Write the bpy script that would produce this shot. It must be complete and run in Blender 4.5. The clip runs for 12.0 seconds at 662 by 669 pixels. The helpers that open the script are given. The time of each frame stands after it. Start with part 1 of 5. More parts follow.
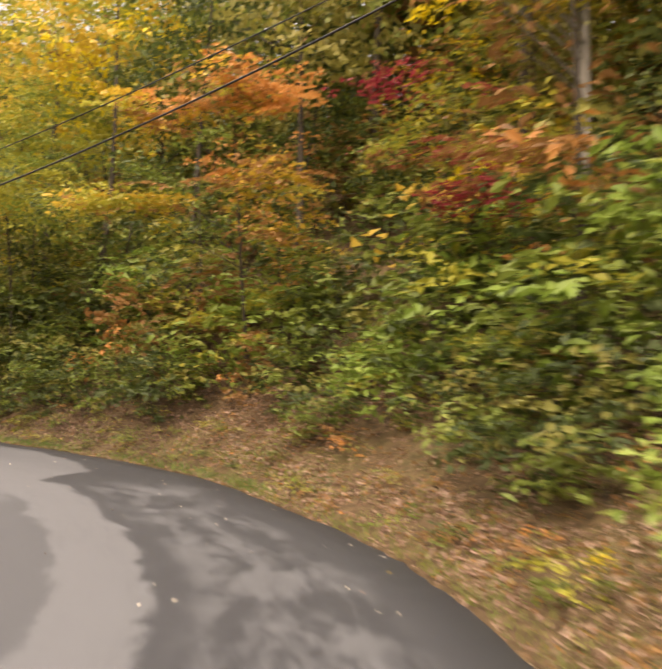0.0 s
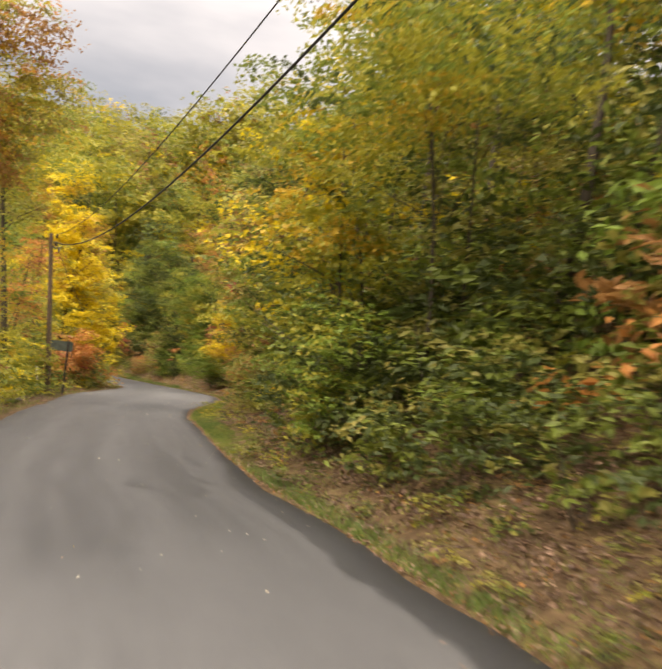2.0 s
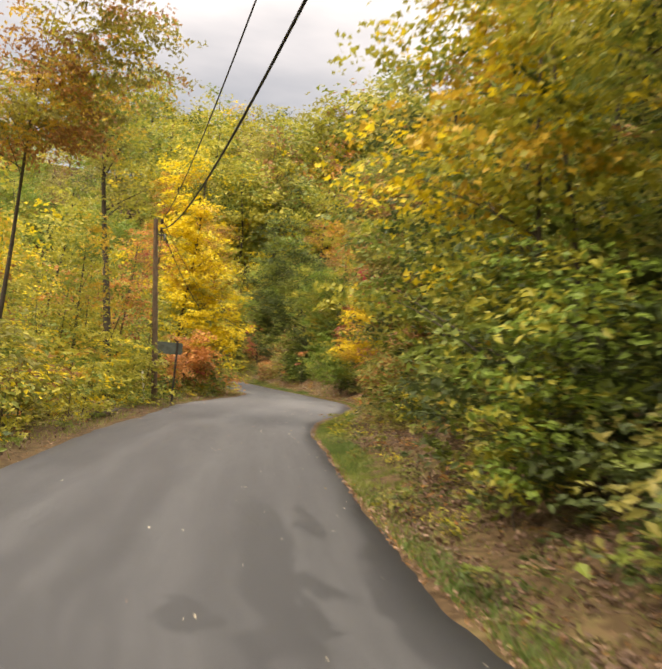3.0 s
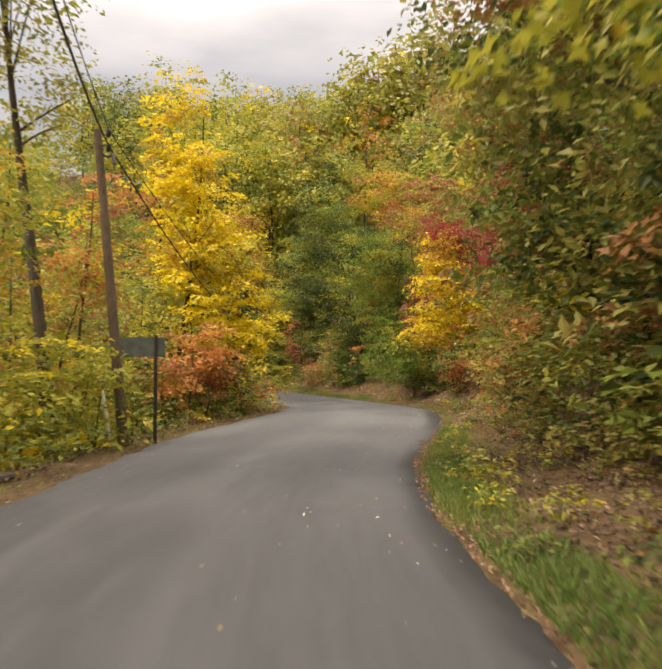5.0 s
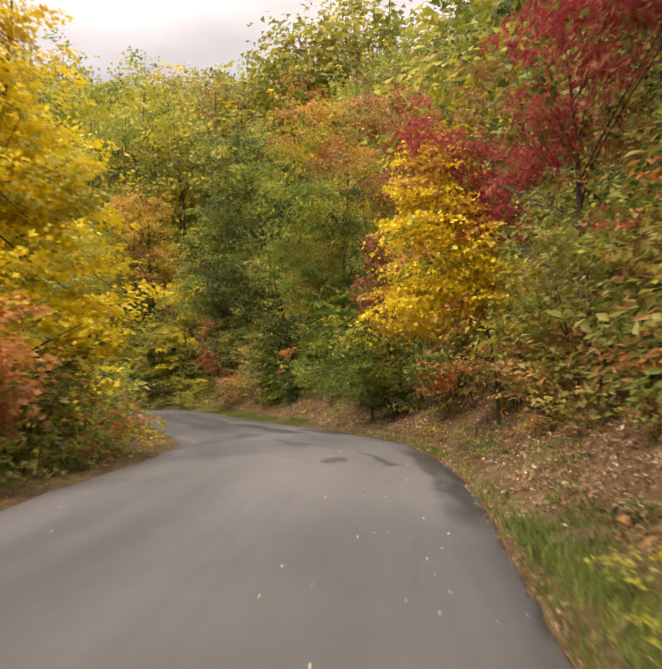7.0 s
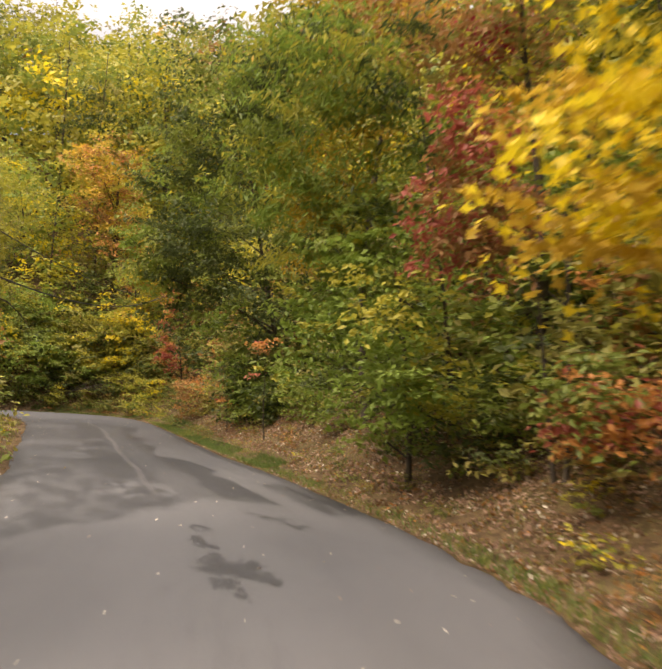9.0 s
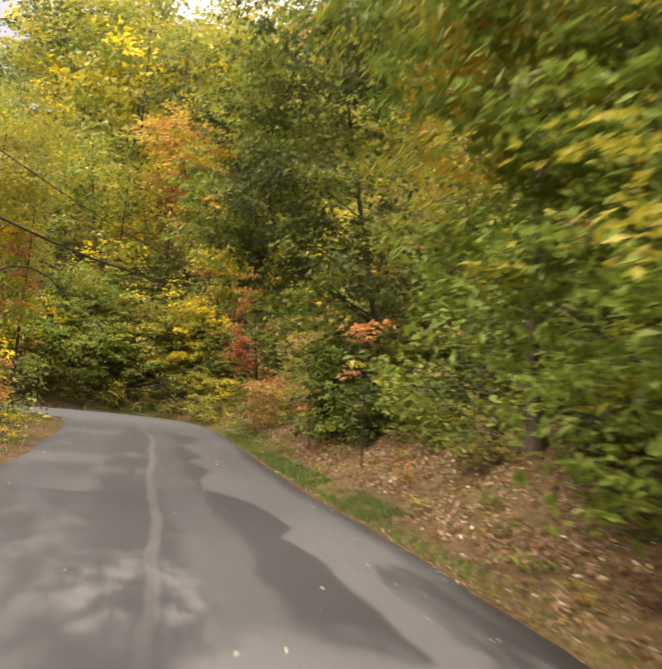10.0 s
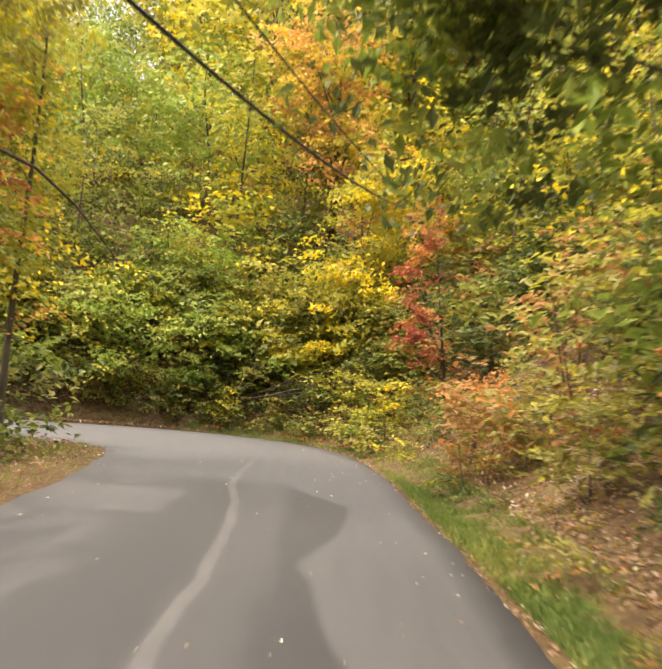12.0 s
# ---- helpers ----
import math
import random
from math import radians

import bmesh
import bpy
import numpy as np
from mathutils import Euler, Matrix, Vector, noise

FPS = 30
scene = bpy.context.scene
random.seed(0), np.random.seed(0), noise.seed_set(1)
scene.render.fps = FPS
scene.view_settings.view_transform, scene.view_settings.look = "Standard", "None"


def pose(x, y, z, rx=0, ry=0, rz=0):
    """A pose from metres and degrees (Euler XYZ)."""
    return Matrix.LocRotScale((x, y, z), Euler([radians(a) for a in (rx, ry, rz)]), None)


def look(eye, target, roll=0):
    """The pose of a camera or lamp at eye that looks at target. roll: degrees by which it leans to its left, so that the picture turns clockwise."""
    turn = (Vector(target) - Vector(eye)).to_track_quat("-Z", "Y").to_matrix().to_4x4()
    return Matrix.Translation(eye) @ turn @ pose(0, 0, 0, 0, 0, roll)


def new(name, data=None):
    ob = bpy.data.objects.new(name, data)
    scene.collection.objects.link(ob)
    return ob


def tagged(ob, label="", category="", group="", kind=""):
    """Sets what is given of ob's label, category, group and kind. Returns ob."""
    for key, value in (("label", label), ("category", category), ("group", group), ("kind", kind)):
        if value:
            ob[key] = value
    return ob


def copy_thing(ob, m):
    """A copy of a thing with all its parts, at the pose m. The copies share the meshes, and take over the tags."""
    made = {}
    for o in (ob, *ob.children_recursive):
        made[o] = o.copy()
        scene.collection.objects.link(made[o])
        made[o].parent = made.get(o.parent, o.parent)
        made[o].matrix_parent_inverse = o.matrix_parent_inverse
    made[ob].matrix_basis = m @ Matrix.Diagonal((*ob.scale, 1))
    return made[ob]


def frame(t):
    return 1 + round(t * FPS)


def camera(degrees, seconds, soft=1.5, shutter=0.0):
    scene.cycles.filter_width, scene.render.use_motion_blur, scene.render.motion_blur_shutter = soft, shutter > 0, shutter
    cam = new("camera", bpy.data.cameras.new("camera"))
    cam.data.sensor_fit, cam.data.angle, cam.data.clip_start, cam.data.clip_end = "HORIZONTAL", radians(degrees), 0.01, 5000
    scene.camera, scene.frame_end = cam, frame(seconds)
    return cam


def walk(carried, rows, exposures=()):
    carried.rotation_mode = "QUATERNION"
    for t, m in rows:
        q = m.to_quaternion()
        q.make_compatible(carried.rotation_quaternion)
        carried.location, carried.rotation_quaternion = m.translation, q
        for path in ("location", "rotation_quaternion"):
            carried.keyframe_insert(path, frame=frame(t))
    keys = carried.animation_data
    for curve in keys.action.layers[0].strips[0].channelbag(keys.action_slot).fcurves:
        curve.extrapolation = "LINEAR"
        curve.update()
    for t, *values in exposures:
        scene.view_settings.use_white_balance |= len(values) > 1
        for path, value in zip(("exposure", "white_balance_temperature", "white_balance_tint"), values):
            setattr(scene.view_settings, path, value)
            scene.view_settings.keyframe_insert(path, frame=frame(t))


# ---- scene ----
cam = camera(45.6, 12.0, soft=1.9, shutter=0.45)
PATH = [
    (0, (0.014, 0.02, 1.416), (0.007, 2.017, 1.53), 1.4),
    (0.5, (-0.502, 2.665, 1.484), (-0.779, 4.642, 1.602), 3.0),
    (1, (-1.287, 5.099, 1.523), (-1.839, 7.017, 1.644), 4.7),
    (1.5, (-2.369, 7.459, 1.511), (-3.162, 9.291, 1.632), 6.1),
    (2, (-3.698, 9.718, 1.51), (-4.713, 11.438, 1.628), 6.0),
    (2.5, (-5.293, 11.909, 1.495), (-6.472, 13.521, 1.605), 5.8),
    (3, (-6.972, 13.852, 1.489), (-8.255, 15.383, 1.585), 5.5),
    (3.5, (-8.837, 15.819, 1.443), (-10.187, 17.293, 1.525), 4.9),
    (3.7, (-9.649, 16.668, 1.414), (-11.017, 18.124, 1.494), 4.5),
    (5.3, (-15.641, 22.915, 1.259), (-16.998, 24.38, 1.361), -0.7),
    (5.5, (-16.42, 23.737, 1.255), (-17.764, 25.214, 1.361), -0.8),
    (6, (-18.355, 25.835, 1.25), (-19.66, 27.347, 1.364), -1.2),
    (6.5, (-20.14, 27.928, 1.275), (-21.404, 29.473, 1.395), -1.7),
    (6.7, (-20.827, 28.776, 1.287), (-22.075, 30.335, 1.41), -1.9),
    (8.3, (-26.283, 35.725, 1.338), (-27.46, 37.334, 1.5), 2.1),
    (8.5, (-26.997, 36.592, 1.358), (-28.183, 38.194, 1.521), 2.5),
    (9, (-28.837, 38.686, 1.381), (-30.066, 40.255, 1.547), 3.7),
    (9.5, (-30.845, 40.737, 1.363), (-32.144, 42.248, 1.533), 4.9),
    (10, (-33.011, 42.733, 1.353), (-34.397, 44.164, 1.524), 6.1),
    (10.5, (-35.271, 44.63, 1.362), (-36.76, 45.955, 1.531), 6.4),
    (11, (-37.648, 46.462, 1.366), (-39.204, 47.705, 1.551), 6.2),
    (11.5, (-40.178, 48.319, 1.332), (-41.781, 49.501, 1.513), 5.8),
    (12, (-42.616, 50.034, 1.358), (-44.251, 51.175, 1.509), 5.9),
]
EXPOSURES = [(0.0, 0.68, 7900, 24), (0.5, 0.58, 7800, 22), (1.5, 0.52, 7800, 20), (2.5, 0.6, 7800, 18), (3.5, 0.62, 7800, 18), (5.5, 0.4, 7800, 20), (6.0, 0.48, 7900, 22), (6.5, 0.4, 7900, 22), (8.5, 0.44, 7800, 23), (9.0, 0.5, 7800, 23), (9.5, 0.64, 7700, 21), (10.5, 0.88, 7900, 20), (12.0, 1.31, 7900, 20)]
walk(cam, [(t, look(eye, target, roll)) for t, eye, target, roll in PATH], EXPOSURES)

# ---- sky and sun: a bright overcast autumn day ----
world = bpy.data.worlds.new("overcast_sky")
scene.world = world
world.use_nodes = True
wn, wl = world.node_tree.nodes, world.node_tree.links
wn.clear()
SUN_ELEVATION, SUN_ROTATION = radians(48), radians(200)
w_out = wn.new("ShaderNodeOutputWorld")
w_sky = wn.new("ShaderNodeTexSky")
w_sky.sky_type = "NISHITA"
w_sky.sun_disc = False
w_sky.sun_elevation, w_sky.sun_rotation = SUN_ELEVATION, SUN_ROTATION
w_sky_bg = wn.new("ShaderNodeBackground")
w_sky_bg.inputs["Strength"].default_value = 0.05
w_cloud_bg = wn.new("ShaderNodeBackground")
w_cloud_bg.inputs["Strength"].default_value = 1.0
w_coord = wn.new("ShaderNodeTexCoord")
w_map = wn.new("ShaderNodeMapping")
w_map.inputs["Scale"].default_value = (1.0, 1.0, 3.2)
w_noise = wn.new("ShaderNodeTexNoise")
w_noise.inputs["Scale"].default_value = 2.1
w_noise.inputs["Detail"].default_value = 5.0
w_noise.inputs["Roughness"].default_value = 0.5
w_ramp = wn.new("ShaderNodeValToRGB")
w_ramp.color_ramp.elements[0].position, w_ramp.color_ramp.elements[0].color = 0.36, (0.57, 0.60, 0.61, 1)
w_ramp.color_ramp.elements[1].position, w_ramp.color_ramp.elements[1].color = 0.64, (1.25, 1.26, 1.24, 1)
w_sep = wn.new("ShaderNodeSeparateXYZ")
w_rise = wn.new("ShaderNodeMapRange")
w_rise.inputs["From Min"].default_value, w_rise.inputs["From Max"].default_value = 0.0, 1.0
w_rise.inputs["To Min"].default_value, w_rise.inputs["To Max"].default_value = 0.21, 4.4
wl.new(w_coord.outputs["Generated"], w_sep.inputs["Vector"])
w_curve = wn.new("ShaderNodeMath")
w_curve.operation = "POWER"
w_curve.use_clamp = True
w_curve.inputs[1].default_value = 2.7
wl.new(w_sep.outputs["Z"], w_curve.inputs[0])
wl.new(w_curve.outputs["Value"], w_rise.inputs["Value"])
wl.new(w_rise.outputs["Result"], w_cloud_bg.inputs["Strength"])
w_add = wn.new("ShaderNodeAddShader")
wl.new(w_coord.outputs["Generated"], w_map.inputs["Vector"])
wl.new(w_map.outputs["Vector"], w_noise.inputs["Vector"])
wl.new(w_noise.outputs["Fac"], w_ramp.inputs["Fac"])
wl.new(w_ramp.outputs["Color"], w_cloud_bg.inputs["Color"])
wl.new(w_sky.outputs["Color"], w_sky_bg.inputs["Color"])
wl.new(w_sky_bg.outputs["Background"], w_add.inputs[0])
wl.new(w_cloud_bg.outputs["Background"], w_add.inputs[1])
wl.new(w_add.outputs["Shader"], w_out.inputs["Surface"])
sun = new("sun", bpy.data.lights.new("sun", "SUN"))
sun.data.energy, sun.data.angle, sun.data.color = 2.2, radians(14), (1.0, 0.95, 0.86)
sun_from = Vector((math.sin(SUN_ROTATION) * math.cos(SUN_ELEVATION), math.cos(SUN_ROTATION) * math.cos(SUN_ELEVATION), math.sin(SUN_ELEVATION)))
sun.matrix_basis = look(sun_from * 60, (0, 0, 0))

# ---- materials ----
rng = np.random.default_rng(11)


def material(name, roughness=0.7, specular=0.5):
    m = bpy.data.materials.new(name)
    m.use_nodes = True
    b = m.node_tree.nodes["Principled BSDF"]
    b.inputs["Roughness"].default_value = roughness
    b.inputs["Specular IOR Level"].default_value = specular
    return m, m.node_tree.nodes, m.node_tree.links, b


def ramp(nodes, stops, mode="LINEAR"):
    r = nodes.new("ShaderNodeValToRGB")
    r.color_ramp.interpolation = mode
    while len(r.color_ramp.elements) < len(stops):
        r.color_ramp.elements.new(0.5)
    for e, (p, c) in zip(r.color_ramp.elements, stops):
        e.position, e.color = p, (*c, 1)
    return r


def noise_tex(nodes, links, vector, scale, detail=4.0, rough=0.55):
    n = nodes.new("ShaderNodeTexNoise")
    n.inputs["Scale"].default_value, n.inputs["Detail"].default_value, n.inputs["Roughness"].default_value = scale, detail, rough
    if vector:
        links.new(vector, n.inputs["Vector"])
    return n


def math_node(nodes, links, op, a, b=None, c=None):
    n = nodes.new("ShaderNodeMath")
    n.operation = op
    for i, v in enumerate((a, b, c)):
        if v is None:
            continue
        if isinstance(v, (int, float)):
            n.inputs[i].default_value = v
        else:
            links.new(v, n.inputs[i])
    return n.outputs[0]


def leaf_material(name, stops, glow=0.42, roughness=0.5):
    """Leaves: each leaf its own tone, thin enough to let light through."""
    m, nodes, links, b = material(name, roughness, 0.28)
    geo = nodes.new("ShaderNodeNewGeometry")
    info = nodes.new("ShaderNodeObjectInfo")
    n = noise_tex(nodes, links, geo.outputs["Position"], 0.7, 3.0)
    f = math_node(nodes, links, "MULTIPLY_ADD", geo.outputs["Random Per Island"], 0.26, 0.0)
    f = math_node(nodes, links, "MULTIPLY_ADD", n.outputs["Fac"], 0.78, f)
    f = math_node(nodes, links, "MULTIPLY_ADD", info.outputs["Random"], 0.26, f)
    f = math_node(nodes, links, "ADD", f, -0.15)
    r = ramp(nodes, stops)
    links.new(f, r.inputs["Fac"])
    links.new(r.outputs["Color"], b.inputs["Base Color"])
    tr = nodes.new("ShaderNodeBsdfTranslucent")
    links.new(r.outputs["Color"], tr.inputs["Color"])
    mix = nodes.new("ShaderNodeMixShader")
    mix.inputs["Fac"].default_value = glow
    links.new(b.outputs["BSDF"], mix.inputs[1])
    links.new(tr.outputs["BSDF"], mix.inputs[2])
    links.new(mix.outputs["Shader"], nodes["Material Output"].inputs["Surface"])
    return m


LEAF = {
    "dark": leaf_material("leaf_dark_green", [(0.0, (0.036, 0.054, 0.015)), (0.5, (0.074, 0.102, 0.028)), (1.0, (0.155, 0.178, 0.055))]),
    "green": leaf_material("leaf_green", [(0.0, (0.095, 0.132, 0.024)), (0.55, (0.200, 0.250, 0.045)), (1.0, (0.36, 0.37, 0.085))]),
    "fresh": leaf_material("leaf_fresh_green", [(0.0, (0.095, 0.155, 0.026)), (0.5, (0.205, 0.295, 0.048)), (1.0, (0.36, 0.43, 0.09))]),
    "lime": leaf_material("leaf_yellow_green", [(0.0, (0.20, 0.215, 0.028)), (0.5, (0.385, 0.365, 0.05)), (1.0, (0.58, 0.50, 0.085))]),
    "yellow": leaf_material("leaf_yellow", [(0.0, (0.46, 0.35, 0.020)), (0.5, (0.76, 0.59, 0.030)), (1.0, (0.88, 0.74, 0.09))], 0.42),
    "gold": leaf_material("leaf_gold", [(0.0, (0.33, 0.215, 0.026)), (0.5, (0.56, 0.37, 0.042)), (1.0, (0.74, 0.54, 0.11))]),
    "orange": leaf_material("leaf_orange", [(0.0, (0.31, 0.13, 0.034)), (0.5, (0.56, 0.25, 0.068)), (1.0, (0.74, 0.44, 0.17))]),
    "red": leaf_material("leaf_red", [(0.0, (0.20, 0.050, 0.032)), (0.5, (0.40, 0.112, 0.070)), (1.0, (0.60, 0.26, 0.15))]),
    "crimson": leaf_material("leaf_crimson", [(0.0, (0.15, 0.018, 0.022)), (0.5, (0.36, 0.045, 0.055)), (1.0, (0.54, 0.15, 0.14))]),
    "olive": leaf_material("leaf_olive", [(0.0, (0.135, 0.14, 0.032)), (0.5, (0.265, 0.25, 0.060)), (1.0, (0.46, 0.38, 0.11))]),
    "brown": leaf_material("leaf_russet", [(0.0, (0.15, 0.075, 0.024)), (0.5, (0.32, 0.165, 0.055)), (1.0, (0.52, 0.31, 0.12))]),
    "litter": leaf_material("leaf_litter", [(0.0, (0.10, 0.062, 0.042)), (0.45, (0.29, 0.180, 0.120)), (0.8, (0.52, 0.37, 0.26)), (1.0, (0.76, 0.62, 0.47))], 0.1, 0.7),
    # damp leaves, with the shade of overhanging trees put into the colour
    "wet_shaded": leaf_material("leaf_litter_wet_shaded", [(0.0, (0.045, 0.028, 0.020)), (0.5, (0.125, 0.078, 0.052)), (1.0, (0.30, 0.19, 0.125))], 0.08, 0.55),
    "pale": leaf_material("leaf_pale", [(0.0, (0.40, 0.32, 0.20)), (0.5, (0.62, 0.55, 0.42)), (1.0, (0.80, 0.76, 0.66))], 0.1, 0.6),
    "lawn": leaf_material("grass_lush", [(0.0, (0.05, 0.10, 0.018)), (0.5, (0.105, 0.17, 0.038)), (1.0, (0.21, 0.25, 0.075))], 0.3, 0.6),
    "grass": leaf_material("grass_blade", [(0.0, (0.08, 0.13, 0.014)), (0.5, (0.19, 0.24, 0.048)), (0.8, (0.33, 0.32, 0.085)), (1.0, (0.52, 0.42, 0.16))], 0.3, 0.6),
}
ORDER = list(LEAF)


def bark_material(name, low, high, scale=9.0):
    m, nodes, links, b = material(name, 0.9, 0.2)
    tc = nodes.new("ShaderNodeTexCoord")
    mp = nodes.new("ShaderNodeMapping")
    mp.inputs["Scale"].default_value = (1, 1, 0.14)
    links.new(tc.outputs["Object"], mp.inputs["Vector"])
    n = noise_tex(nodes, links, mp.outputs["Vector"], scale * 3, 6.0)
    n2 = noise_tex(nodes, links, tc.outputs["Object"], 1.3, 3.0)
    mixed = math_node(nodes, links, "MULTIPLY_ADD", n2.outputs["Fac"], 0.5, math_node(nodes, links, "MULTIPLY", n.outputs["Fac"], 0.55))
    r = ramp(nodes, [(0.3, low), (0.72, high)])
    links.new(mixed, r.inputs["Fac"])
    links.new(r.outputs["Color"], b.inputs["Base Color"])
    bump = nodes.new("ShaderNodeBump")
    bump.inputs["Strength"].default_value, bump.inputs["Distance"].default_value = 0.7, 0.03
    links.new(n.outputs["Fac"], bump.inputs["Height"])
    links.new(bump.outputs["Normal"], b.inputs["Normal"])
    return m


BARK = bark_material("bark_dark", (0.028, 0.022, 0.016), (0.12, 0.10, 0.075))
BARK_PALE = bark_material("bark_pale", (0.13, 0.12, 0.10), (0.40, 0.37, 0.31), 5.0)
POLE_WOOD = bark_material("pole_wood", (0.07, 0.045, 0.03), (0.22, 0.16, 0.11), 12.0)

# road: worn grey asphalt with damp, darker stretches; the UV map is metres along and across
ROAD, rn, rl, rb = material("asphalt", 0.8, 0.4)
r_uv = rn.new("ShaderNodeUVMap")
r_uv.uv_map = "road"
r_sep = rn.new("ShaderNodeSeparateXYZ")
rl.new(r_uv.outputs["UV"], r_sep.inputs["Vector"])
along, across = r_sep.outputs["X"], r_sep.outputs["Y"]


def road_map(sx, sy):
    mp = rn.new("ShaderNodeMapping")
    mp.inputs["Scale"].default_value = (sx, sy, 1)
    rl.new(r_uv.outputs["UV"], mp.inputs["Vector"])
    return mp.outputs["Vector"]


def rmath(op, a, b=None, c=None):
    return math_node(rn, rl, op, a, b, c)


def rband(x, lo, hi, soft):
    """1 where lo < x < hi, with soft ends."""
    def step(at, flip):
        n = rn.new("ShaderNodeMapRange")
        n.interpolation_type = "SMOOTHSTEP"
        rl.new(x, n.inputs["Value"])
        n.inputs["From Min"].default_value, n.inputs["From Max"].default_value = at - soft, at + soft
        n.inputs["To Min"].default_value, n.inputs["To Max"].default_value = (1, 0) if flip else (0, 1)
        return n.outputs["Result"]
    return rmath("MULTIPLY", step(lo, False), step(hi, True))


r_big = noise_tex(rn, rl, road_map(0.22, 0.55), 1.0, 5.0, 0.55)
r_edge = noise_tex(rn, rl, road_map(0.75, 1.0), 1.0, 7.0, 0.66)
r_mid = noise_tex(rn, rl, road_map(0.34, 2.3), 1.6, 6.0, 0.62)
r_fine = noise_tex(rn, rl, road_map(1, 1), 90.0, 3.0, 0.7)
r_grit = noise_tex(rn, rl, road_map(1, 1), 420.0, 2.0, 0.8)
wob = rmath("MULTIPLY_ADD", r_edge.outputs["Fac"], 1.5, -0.75)
across_w = rmath("ADD", across, wob)


def rcurve(x, lo, hi, points, top):
    """A line through points (metres along, metres across), straight from one to the next; across values lie below top."""
    n = rn.new("ShaderNodeMapRange")
    rl.new(x, n.inputs["Value"])
    n.inputs["From Min"].default_value, n.inputs["From Max"].default_value = lo, hi
    r = ramp(rn, [((p - lo) / (hi - lo), (v / top,) * 3) for p, v in points])
    rl.new(n.outputs["Result"], r.inputs["Fac"])
    return rmath("MULTIPLY", r.outputs["Color"], top)


def rover(x, soft):
    """1 where x is above zero."""
    n = rn.new("ShaderNodeMapRange")
    n.interpolation_type = "SMOOTHSTEP"
    rl.new(x, n.inputs["Value"])
    n.inputs["From Min"].default_value, n.inputs["From Max"].default_value = -soft, soft
    return n.outputs["Result"]


r_small = noise_tex(rn, rl, road_map(1.6, 2.6), 1.0, 8.0, 0.7)
wob_s = rmath("MULTIPLY_ADD", r_small.outputs["Fac"], 0.7, -0.35)
across_s = rmath("ADD", across, wob_s)
along_s = rmath("MULTIPLY_ADD", wob_s, 3.0, along)
breaks = rn.new("ShaderNodeMapRange")
breaks.interpolation_type = "SMOOTHSTEP"
rl.new(r_mid.outputs["Fac"], breaks.inputs["Value"])
breaks.inputs["From Min"].default_value, breaks.inputs["From Max"].default_value = 0.36, 0.58
cloud = rn.new("ShaderNodeMapRange")
cloud.interpolation_type = "SMOOTHSTEP"
r_cloud = noise_tex(rn, rl, road_map(0.8, 1.9), 1.5, 9.0, 0.7)
rl.new(r_cloud.outputs["Fac"], cloud.inputs["Value"])
cloud.inputs["From Min"].default_value, cloud.inputs["From Max"].default_value = 0.42, 0.6
# the damp stretch at the start, from the right-hand edge inwards, with drier streaks in it
start_c = rcurve(along, 20, 46, [(20, 2.0), (27, 2.0), (29, 1.95), (30.3, 1.95), (30.9, 2.2), (31.7, 1.15), (33, 0.8), (35, 0.45), (40, 0.55), (44, 0.2), (46, 0.0)], 3.0)
damp_start = rover(rmath("SUBTRACT", start_c, rmath("MULTIPLY_ADD", wob_s, 0.8, across)), 0.06)
dry = rmath("MULTIPLY", rband(across_s, 0.62, 1.7, 0.25), rmath("MULTIPLY", rband(along, 18, 30.2, 0.6), cloud.outputs["Result"]))
damp_start = rmath("MULTIPLY", damp_start, rmath("MULTIPLY_ADD", dry, -0.8, 1.0))
damp = rmath("MAXIMUM", damp_start, rmath("MULTIPLY", rmath("MULTIPLY", rband(across_s, 2.62, 5.5, 0.06), rband(along_s, 18, 29.6, 0.3)), 0.55))
# the damp stretch at the end, to the left of a pale strip
end_c = rcurve(along, 76, 99, [(76, 2.3), (78.6, 1.9), (79.0, 1.05), (81.5, 1.1), (82.4, 1.3), (83.0, 1.0), (84.7, 1.15), (85.5, 1.65), (86.4, 1.55), (88.1, 1.28), (89.4, 1.62), (90.6, 1.22), (93.2, 1.56), (94.5, 1.2), (96.5, 0.95), (97.6, 1.6)], 3.0)
left_of = rmath("MAXIMUM", rmath("SUBTRACT", across, 2.0), 0.0)
along_e = rmath("MULTIPLY_ADD", left_of, 1.45, along_s)
damp_end = rmath("MULTIPLY", rover(rmath("SUBTRACT", rmath("MULTIPLY_ADD", wob_s, 0.35, across), end_c), 0.05), rmath("MULTIPLY", rover(rmath("SUBTRACT", along_e, 79.2), 0.35), rband(along_s, 60, 98.0, 0.7)))
wheel = rmath("MAXIMUM", rmath("MULTIPLY", rband(across_s, 1.72, 2.3, 0.08), 0.42), rmath("MULTIPLY", rband(across_s, 3.15, 5.6, 0.25), rmath("MULTIPLY_ADD", cloud.outputs["Result"], 0.55, 0.1)))
dry_left = rmath("MAXIMUM", rband(along_s, 84.4, 86.0, 0.15), rmath("MAXIMUM", rband(along_s, 87.6, 89.3, 0.15), rband(along_s, 94.6, 96.5, 0.3)))
wheel = rmath("MAXIMUM", wheel, rmath("MULTIPLY", rmath("MULTIPLY", dry_left, rband(across_s, 3.0, 5.6, 0.12)), 0.85))
smear = rmath("MULTIPLY", rband(across_s, 2.2, 3.2, 0.2), rmath("MAXIMUM", rband(along_s, 79.0, 80.8, 0.5), rmath("MAXIMUM", rband(along_s, 86.2, 87.4, 0.4), rband(along_s, 89.2, 90.2, 0.3))))
